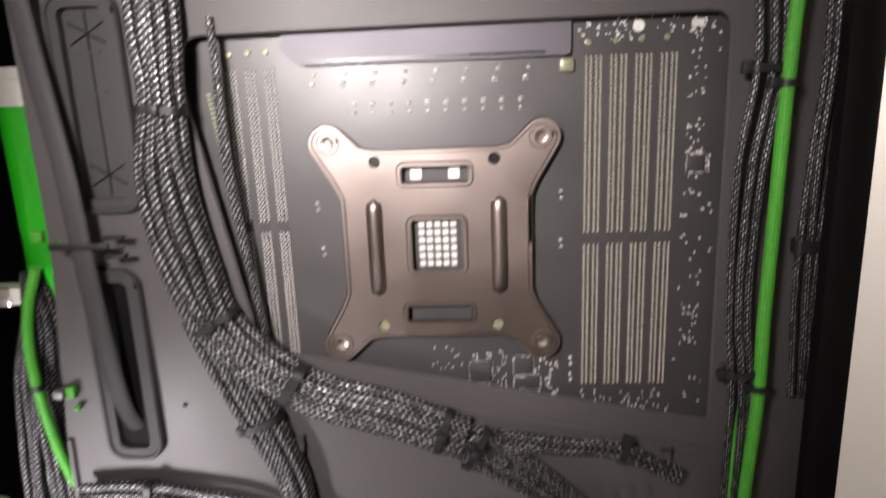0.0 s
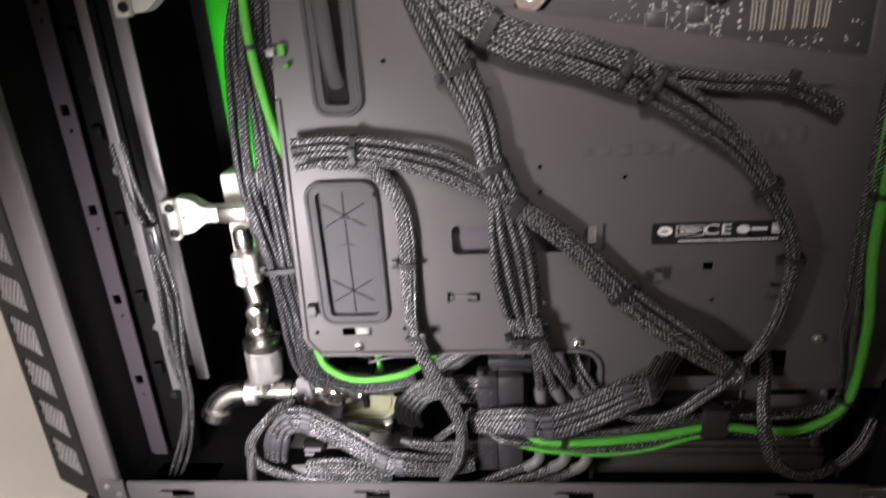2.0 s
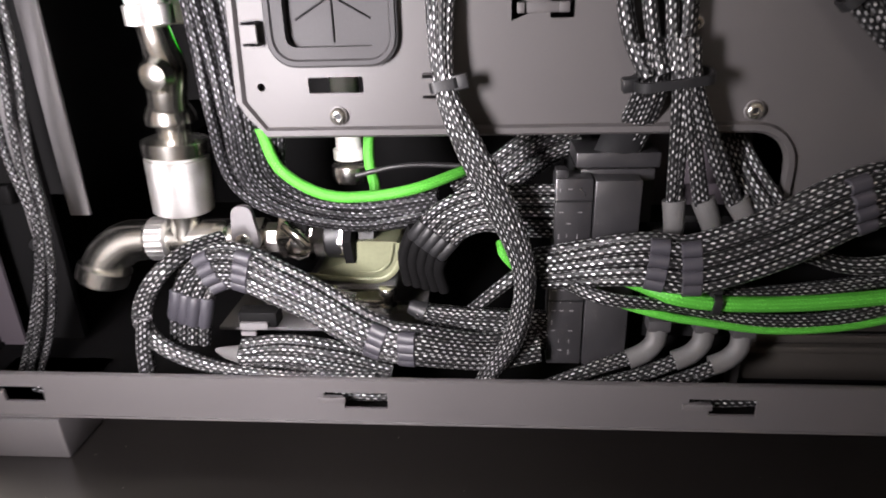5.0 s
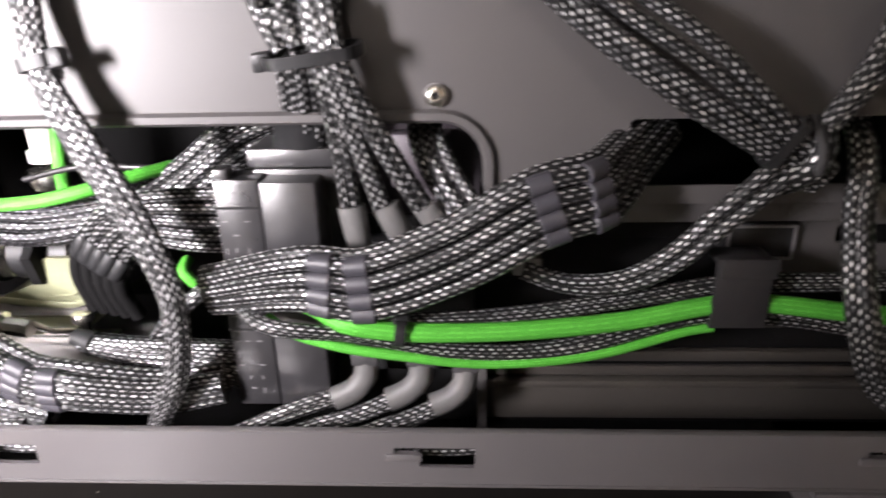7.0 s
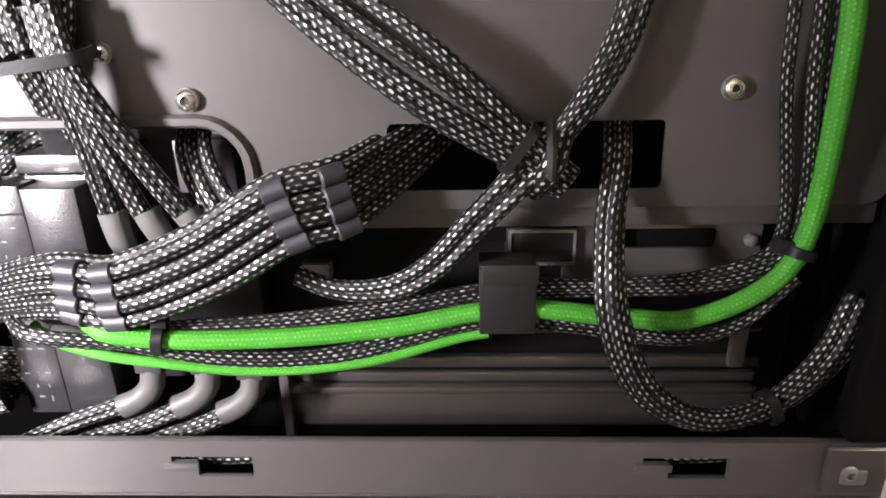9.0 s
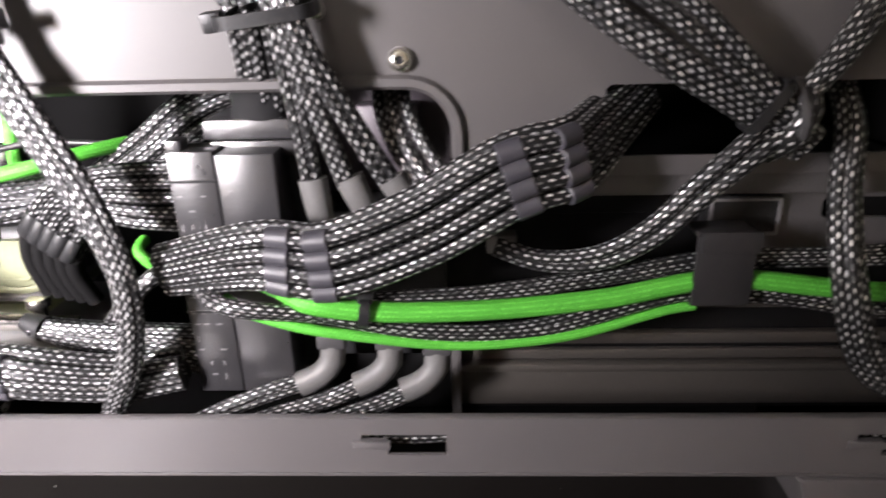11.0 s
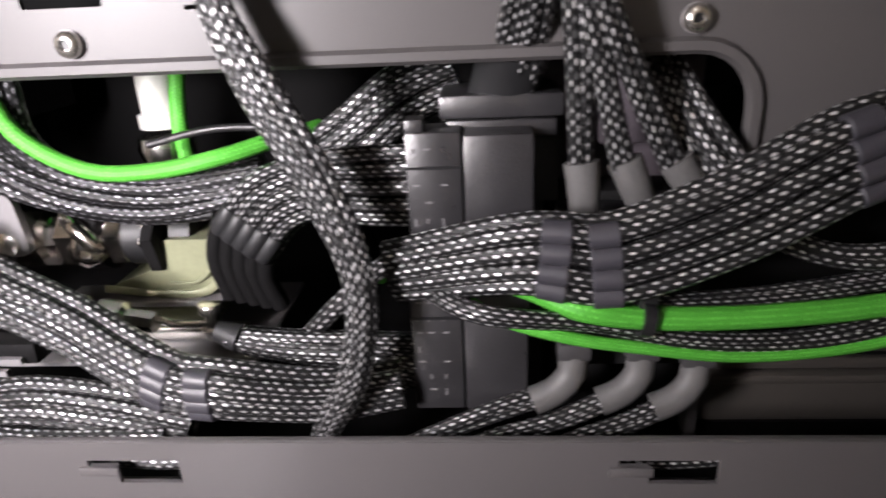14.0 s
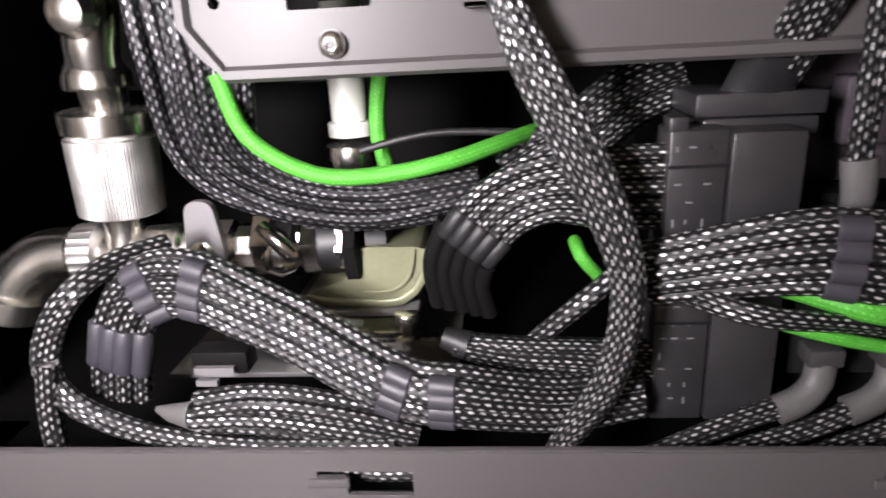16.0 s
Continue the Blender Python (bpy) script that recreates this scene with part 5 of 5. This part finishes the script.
part("shell", boxes((-0.2625, -0.2555, 0.2475, 0.2525, 0.179, 0.1955), bevel=0.0008), MOULDED, plug_ob)
part("lever", boxes((-0.2608, -0.2572, 0.2462, 0.2476, 0.183, 0.192), bevel=0.0004), PLASTIC, plug_ob)
group, wires = bundle("cable_stub", "short black braided wire in the dark gap", WAY_INNER, 1, 1, 0.0022, seed=35)
group, wires = bundle("thin_cable", "thin plain black cable behind the tray", WAY_THIN_B, 1, 1, 0.0009, PLAINWIRE, seed=36)
# wires that show in the rail's slots
for x0, x1 in ((-0.157, -0.134), (-0.045, -0.022), (0.070, 0.096), (-0.262, -0.252)):
    group, wires = bundle("cable_stub", "black braided wires lying behind the bottom rail", [(x0, 0.2278, 0.0385, 0.0062), ((x0 + x1) / 2, 0.2272, 0.0382, 0.0062), (x1, 0.2278, 0.0386, 0.0062)], 2, 1, 0.0017, seed=int(1000 * (x0 + 1)))
group, wires = bundle("cable_bundle", "thin dark braided wires along the board cut-out edge", WAY_EDGE, 2, 1, 0.0013, seed=41)
group, wires = bundle("green_wire", "thin neon green wire beside the case edge bundle", WAY_GREEN_SLIVER, 1, 1, 0.0012, NEON, seed=42)
group, wires = bundle("green_wire", "short neon green wire in the dark gap", WAY_GREEN_STUB, 1, 1, 0.0015, NEON, seed=43)
# velcro strap round the green wire
velcro = thing("hook_and_loop_strap", "black hook and loop strap round the wires", "strap")
band = boxes((0.0328, 0.0462, 0.2296, 0.2307, 0.0712, 0.0882), (0.0329, 0.0461, 0.2300, 0.2390, 0.0876, 0.0887), (0.0329, 0.0461, 0.2300, 0.2390, 0.0707, 0.0718), bevel=0.0004)
part("band", band, PLAINWIRE, velcro)
part("end_flap", boxes((0.0335, 0.0466, 0.2286, 0.2295, 0.0842, 0.0893), bevel=0.0004), PLAINWIRE, velcro)
# flat ribbon that hangs into the grommet
flat = thing("flat_cable", "smooth flat dark grey cable tucked into a grommet", "cable")
part("band", tube(bmesh.new(), spline([(-0.160, 0.2300, 0.452), (-0.1545, 0.2290, 0.405), (-0.1500, 0.2275, 0.372), (-0.1480, 0.2270, 0.338), (-0.1468, 0.2290, 0.305), (-0.1462, 0.2345, 0.275), (-0.1452, 0.2405, 0.262)]), lambda s: 0.0042 - 0.0012 * max(0, s - 0.6), 14, 0.32), RUBBER, flat)
tie_ob = part("zip_tie", boxes((-0.1600, -0.1370, 0.2255, 0.2268, 0.3440, 0.3465), (-0.1395, -0.1315, 0.2262, 0.2290, 0.3405, 0.3420), (-0.1395, -0.1315, 0.2262, 0.2290, 0.3475, 0.3490), bevel=0.0003), PLASTIC, flat)
# green clip at the bundle
clip = thing("cable_clip", "small neon green cable clip beside the bundle", "clip")
part("jaw", boxes((-0.1700, -0.1665, 0.2340, 0.2375, 0.2800, 0.2850), (-0.1680, -0.1655, 0.2345, 0.2375, 0.2745, 0.2765), bevel=0.0005), NEON, clip)
part("tie_head", boxes((-0.1755, -0.1712, 0.2335, 0.2375, 0.2800, 0.2835), bevel=0.0006), BAR, clip)
corner = thing("cable_clip", "small neon green corner clip on the grommet", "clip")
part("jaw", boxes((-0.1735, -0.1688, 0.2352, 0.2379, 0.3455, 0.3500), bevel=0.0004), NEON, corner)

# ---- water cooling parts in the front of the case ----
FY = 0.272


def fitting(name, label, base, axis, profile, mat, flutes=0):
    """A turned metal fitting."""
    top = thing(name, label, "fitting")
    part("barrel", lathe(bmesh.new(), base, axis, profile, 180 if flutes else 28, flutes, 0.00013 if flutes else 0.0), mat, top, smooth=not flutes)
    return top


up_fit = fitting("elbow_fitting", "bright nickel elbow fitting at the reservoir", (-0.2195, FY + 0.002, 0.186), (0.04, 0, -1), [(0, 0.002), (0.002, 0.0048), (0.006, 0.0058), (0.013, 0.0058), (0.016, 0.005)], CHROME)
collar = fitting("compression_fitting", "knurled nickel compression fitting on the tube", (-0.2195, FY, 0.1695), (0.02, 0, -1), [(0, 0.006), (0.0006, 0.0078), (0.009, 0.0078), (0.0095, 0.007), (0.0115, 0.007), (0.012, 0.0080), (0.018, 0.0080), (0.0185, 0.0055)], KNURL, 1)
elbow = thing("elbow_fitting", "bright nickel angled elbow between the fittings", "fitting")
part("arm", tube(bmesh.new(), spline([(-0.2190, FY, 0.152), (-0.2175, FY, 0.144), (-0.2150, FY - 0.002, 0.137), (-0.2170, FY - 0.002, 0.129), (-0.2180, FY, 0.112)]), lambda s: 0.0052 + 0.0016 * math.sin(3.1 * s), 20), CHROME, elbow)
part("joint_ball", lathe(bmesh.new(), (-0.2150, FY - 0.008, 0.136), (0, -1, 0), [(0, 0.0052), (0.003, 0.0060), (0.006, 0.0044), (0.007, 0.002)], 20), CHROME, elbow)
part("joint_ring", lathe(bmesh.new(), (-0.2185, FY, 0.1250), (0.02, 0, -1), [(0, 0.0070), (0.0035, 0.0088), (0.0062, 0.0088), (0.0068, 0.0075)], 28), CHROME, elbow)
low = fitting("compression_fitting", "large knurled nickel compression fitting", (-0.2185, FY, 0.1125), (-0.05, 0, -1), [(0, 0.0100), (0.0006, 0.0112), (0.0050, 0.0112), (0.0055, 0.0103), (0.0062, 0.0103), (0.0066, 0.0113), (0.0262, 0.0109), (0.0268, 0.0098)], KNURL, 1)
part("smooth_collar", lathe(bmesh.new(), (-0.2183, FY, 0.1130), (-0.05, 0, -1), [(0, 0.0104), (0.0006, 0.0117), (0.0054, 0.0117), (0.006, 0.0106)], 32), CHROME, low)
neck = fitting("tee_fitting", "bright nickel tee joining the tubes", (-0.2200, FY, 0.0860), (-0.08, 0, -1), [(0, 0.0056), (0.006, 0.0050), (0.009, 0.0058), (0.013, 0.0060)], CHROME)
part("cross_pipe", lathe(bmesh.new(), (-0.2380, FY, 0.0740), (1, 0, 0.02), [(0, 0.0068), (0.004, 0.0078), (0.009, 0.0078), (0.0095, 0.0060), (0.024, 0.0060), (0.0245, 0.0072), (0.034, 0.0072), (0.035, 0.0058), (0.043, 0.0058)], 28), CHROME, neck)
part("knurled_ring", lathe(bmesh.new(), (-0.2345, FY, 0.0742), (1, 0, 0.02), [(0, 0.0074), (0.0006, 0.0084), (0.0072, 0.0084), (0.0078, 0.0074)], 48, 1, 0.0004), KNURL, neck)
bend = thing("elbow_fitting", "large bright nickel elbow turning down to the pump", "fitting")
part("arm", tube(bmesh.new(), spline([(-0.2350, FY, 0.0740), (-0.2440, FY, 0.0730), (-0.2530, FY - 0.002, 0.0670), (-0.2570, FY - 0.004, 0.0570)]), lambda s: 0.0076 + 0.0008 * math.sin(3 * s), 22), CHROME, bend)
part("end_ring", lathe(bmesh.new(), (-0.2538, FY - 0.003, 0.0648), (-0.35, -0.15, -0.9), [(0, 0.0085), (0.0008, 0.0098), (0.0065, 0.0098), (0.0072, 0.0086)], 28), CHROME, bend)
valve = thing("ball_valve", "bright nickel ball valve with a rounded lever", "valve")
part("body", lathe(bmesh.new(), (-0.1985, FY, 0.0745), (1, 0, 0.02), [(0, 0.0062), (0.002, 0.0080), (0.009, 0.0080), (0.010, 0.0060), (0.0165, 0.0060), (0.017, 0.0075), (0.024, 0.0070), (0.040, 0.0060)], 8), POLISHED, valve)
for x, r, n, w in ((-0.1835, 0.0088, 6, 0.0060), (-0.1705, 0.0084, 6, 0.0052), (-0.1615, 0.0078, 8, 0.0042)):
    part("hex_nut", lathe(bmesh.new(), (x, FY - 0.001, 0.0757), (1, 0, 0.02), [(0, r * 0.86), (0.0007, r), (w - 0.0007, r), (w, r * 0.86)], n), POLISHED, valve)
part("valve_boss", lathe(bmesh.new(), (-0.1755, FY - 0.005, 0.0740), (0, -1, 0.1), [(0, 0.0052), (0.0035, 0.0052), (0.0042, 0.0044), (0.0050, 0.0020)], 8), POLISHED, valve)
part("valve_spout", tube(bmesh.new(), spline([(-0.1800, FY - 0.006, 0.0815), (-0.1755, FY - 0.009, 0.0795), (-0.1722, FY - 0.009, 0.0755)]), 0.0024, 10), POLISHED, valve)
part("seal_ring", lathe(bmesh.new(), (-0.1772, FY, 0.0750), (1, 0, 0.02), [(0, 0.0082), (0.0005, 0.0090), (0.0050, 0.0090), (0.0055, 0.0082)], 20), BLACK, valve)
lever = plate([(x, z) for x, z in soften([(-0.1995, 0.0735), (-0.1885, 0.0735), (-0.1905, 0.0905), (-0.1975, 0.0905)], 0.0040, 5)], [], FY - 0.0105, FY - 0.0080)
part("lever", lever, BAR, valve)
part("lever_stem", lathe(bmesh.new(), (-0.1945, FY - 0.004, 0.0770), (0, -1, 0), [(0, 0.0032), (0.0075, 0.0032), (0.0080, 0.002)], 14), CHROME, valve)
pump = thing("pump_block", "pale olive pump block with bright clamps and plates", "pump")
block = plate(soften([(-0.1555, 0.0768), (-0.1372, 0.0765), (-0.1385, 0.0675), (-0.1440, 0.0622), (-0.1560, 0.0618), (-0.1715, 0.0636), (-0.1575, 0.0685)], 0.0035), [], 0.2630, 0.300)
part("block", block, BRASS, pump, "pale olive translucent block", smooth=False)
part("block_rim", tube(bmesh.new(), spline([(-0.1372, 0.2625, 0.0762), (-0.1388, 0.2622, 0.0680), (-0.1440, 0.2620, 0.0626), (-0.1560, 0.2620, 0.0620), (-0.1720, 0.2625, 0.0634)]), 0.0012, 10, 0.6), BRASS, pump)
part("inner_ring", tube(bmesh.new(), spline([(-0.1405, 0.2622, 0.0762), (-0.1420, 0.2620, 0.0690), (-0.1465, 0.2620, 0.0652), (-0.1540, 0.2620, 0.0650)]), 0.0005, 8, 0.6), BRASS, pump)
part("base_plate", boxes((-0.1745, -0.1400, 0.2600, 0.300, 0.0588, 0.0606), bevel=0.0006), BAR, pump)
part("base_plate", boxes((-0.1700, -0.1420, 0.2605, 0.300, 0.0545, 0.0582), bevel=0.0008), BRASS, pump)
part("clamp", tube(bmesh.new(), spline([(-0.1610, 0.2570, 0.0590), (-0.1560, 0.2560, 0.0578), (-0.1520, 0.2560, 0.0560), (-0.1470, 0.2565, 0.0555), (-0.1440, 0.2580, 0.0550)]), 0.0013, 10, 0.6), CHROME, pump)
part("clamp_bolt", lathe(bmesh.new(), (-0.1430, 0.2590, 0.0605), (0, 0, -1), [(0, 0.0030), (0.0006, 0.0034), (0.0024, 0.0034), (0.0028, 0.0022), (0.0065, 0.0022), (0.0070, 0.0034), (0.0095, 0.0032)], 12), CHROME, pump)
part("clamp", boxes((-0.1760, -0.1350, 0.2615, 0.2655, 0.0480, 0.0520), bevel=0.001), CHROME, pump)
part("black_body", boxes((-0.1695, -0.1550, 0.2660, 0.2820, 0.0790, 0.0870), bevel=0.0015), PLASTIC, pump)
part("black_nut", lathe(bmesh.new(), (-0.1585, FY - 0.004, 0.0755), (1, 0, 0.02), [(0, 0.0080), (0.0006, 0.0095), (0.0036, 0.0095), (0.0042, 0.0080)], 6), BLACK, pump)
part("hose_barb", lathe(bmesh.new(), (-0.1760, 0.2500, 0.0640), (1, -0.05, -0.15), [(0, 0.0030), (0.001, 0.0044), (0.006, 0.0044), (0.007, 0.0030), (0.009, 0.0030), (0.010, 0.0042), (0.016, 0.0042), (0.017, 0.0028), (0.024, 0.0028)], 8), CHROME, pump)
part("pipe_nut", lathe(bmesh.new(), (-0.1595, FY, 0.0752), (1, 0, 0.02), [(0, 0.0060), (0.0006, 0.0076), (0.0050, 0.0076), (0.0056, 0.0064)], 6), CHROME, pump)
part("pipe_stop", lathe(bmesh.new(), (-0.1538, FY, 0.0753), (1, 0, 0.02), [(0, 0.0062), (0.0005, 0.0074), (0.0060, 0.0070), (0.0066, 0.0055)], 18), PLASTIC, pump)
part("foot_plate", boxes((-0.2050, -0.1300, 0.2520, 0.300, 0.0460, 0.0475), bevel=0.0005), BAR, pump)
part("black_collar", lathe(bmesh.new(), (-0.1660, FY, 0.0755), (1, 0, 0.02), [(0, 0.0072), (0.0004, 0.0084), (0.006, 0.0084), (0.0064, 0.0072)], 20), PLASTIC, pump)
part("pump_foot", boxes((-0.1915, -0.1780, 0.2395, 0.246, 0.0545, 0.0600), bevel=0.0006), BLACK, pump)
part("silver_contact", boxes((-0.1905, -0.1810, 0.2380, 0.2394, 0.0552, 0.0568), (-0.1905, -0.1855, 0.2380, 0.2394, 0.0520, 0.0535)), BAR, pump)


def bracket(z):
    """White arm that holds the reservoir to the rail."""
    top = thing("reservoir_bracket", "white plastic reservoir bracket bolted to the rail", "bracket", "reservoir brackets")
    x0 = -0.2605
    part("flange", boxes((x0, x0 + 0.0075, 0.2665, 0.2725, z - 0.0115, z + 0.0125), bevel=0.001), WHITE, top)
    arm = plate(soften([(x0 + 0.004, z - 0.0105), (x0 + 0.014, z - 0.009), (x0 + 0.0215, z - 0.0030), (x0 + 0.0520, z - 0.0030), (x0 + 0.0520, z + 0.0050), (x0 + 0.0215, z + 0.0050), (x0 + 0.014, z + 0.011), (x0 + 0.004, z + 0.0120)], 0.003), [], 0.2725, 0.2820)
    part("arm", arm, WHITE, top, smooth=False)
    for dz in (-0.0068, 0.0080):
        part("bolt", lathe(bmesh.new(), (x0 + 0.0055, 0.2668, z + dz), (0, -1, 0), [(0, 0.0026), (0.0012, 0.0026), (0.0018, 0.0018), (0.0008, 0.0014)], 16), PLASTIC, top)
    part("pin_hole", lathe(bmesh.new(), (x0 + 0.0095, 0.2726, z + 0.0004), (0, -1, 0), [(0, 0.0009), (0.0003, 0.0009)], 8), STICKER, top)
    part("arm_joint", boxes((x0 + 0.030, x0 + 0.046, 0.2705, 0.2726, z - 0.0036, z + 0.0056), bevel=0.001), CHROME, top)


bracket(0.1915)
bracket(0.3115)
tank = thing("reservoir", "upright bright green coolant reservoir tube", "reservoir")
part("tube", lathe(bmesh.new(), (-0.2190, 0.312, 0.212), (0, 0, 1), [(0, 0.0125), (0.19, 0.0125)], 32), COOLANT, tank, "bright green coolant filled tube")
part("cap", lathe(bmesh.new(), (-0.2190, 0.312, 0.3975), (0, 0, 1), [(0, 0.0132), (0.012, 0.0132), (0.0125, 0.0110), (0.018, 0.0110)], 28), WHITE, tank, "cream white cap")
part("base_block", boxes((-0.2350, -0.2080, 0.292, 0.330, 0.150, 0.2115), bevel=0.002), WHITE, tank, "cream white base block")
part("port", lathe(bmesh.new(), (-0.2110, 0.295, 0.178), (0, -1, 0), [(0, 0.009), (0.006, 0.009), (0.0068, 0.007)], 24), SHRINK, tank)
tube_ob = thing("coolant_tube", "bright green coolant tube beside the reservoir", "tube")
part("tube", tube(bmesh.new(), spline([(-0.203, 0.302, 0.195), (-0.204, 0.300, 0.165), (-0.206, 0.298, 0.150)]), 0.0062, 16), COOLANT, tube_ob)
post = thing("drain_fitting", "white fitting post under the tray edge", "fitting")
part("post", lathe(bmesh.new(), (-0.1580, 0.284, 0.136), (0, 0, -1), [(0, 0.0052), (0.030, 0.0050), (0.0305, 0.0062), (0.034, 0.0062)], 22), WHITE, post)
part("ring", lathe(bmesh.new(), (-0.1580, 0.284, 0.0995), (0, 0, -1), [(0, 0.0072), (0.003, 0.0078), (0.006, 0.0072)], 22), CHROME, post)
group, wires = bundle("green_wire", "short loop of neon green wire behind the tray", [(-0.1455, 0.278, 0.128, 0.003), (-0.1482, 0.277, 0.115, 0.003), (-0.1492, 0.276, 0.104, 0.003), (-0.1470, 0.272, 0.096, 0.003), (-0.1455, 0.268, 0.088, 0.003)], 1, 1, 0.0021, NEON, seed=40)
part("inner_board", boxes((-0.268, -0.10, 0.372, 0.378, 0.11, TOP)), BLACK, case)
# blocks added to put the dark green glow inside the case into colour
for x, z in ((-0.243, 0.30), (-0.232, 0.24), (-0.246, 0.36)):
    fan = thing("green_glow_block", "dark green block added for the glow inside the case", "block")
    part("block", boxes((x - 0.008, x + 0.010, 0.355, 0.3715, z - 0.018, z + 0.018), bevel=0.002), DARKGREEN, fan)
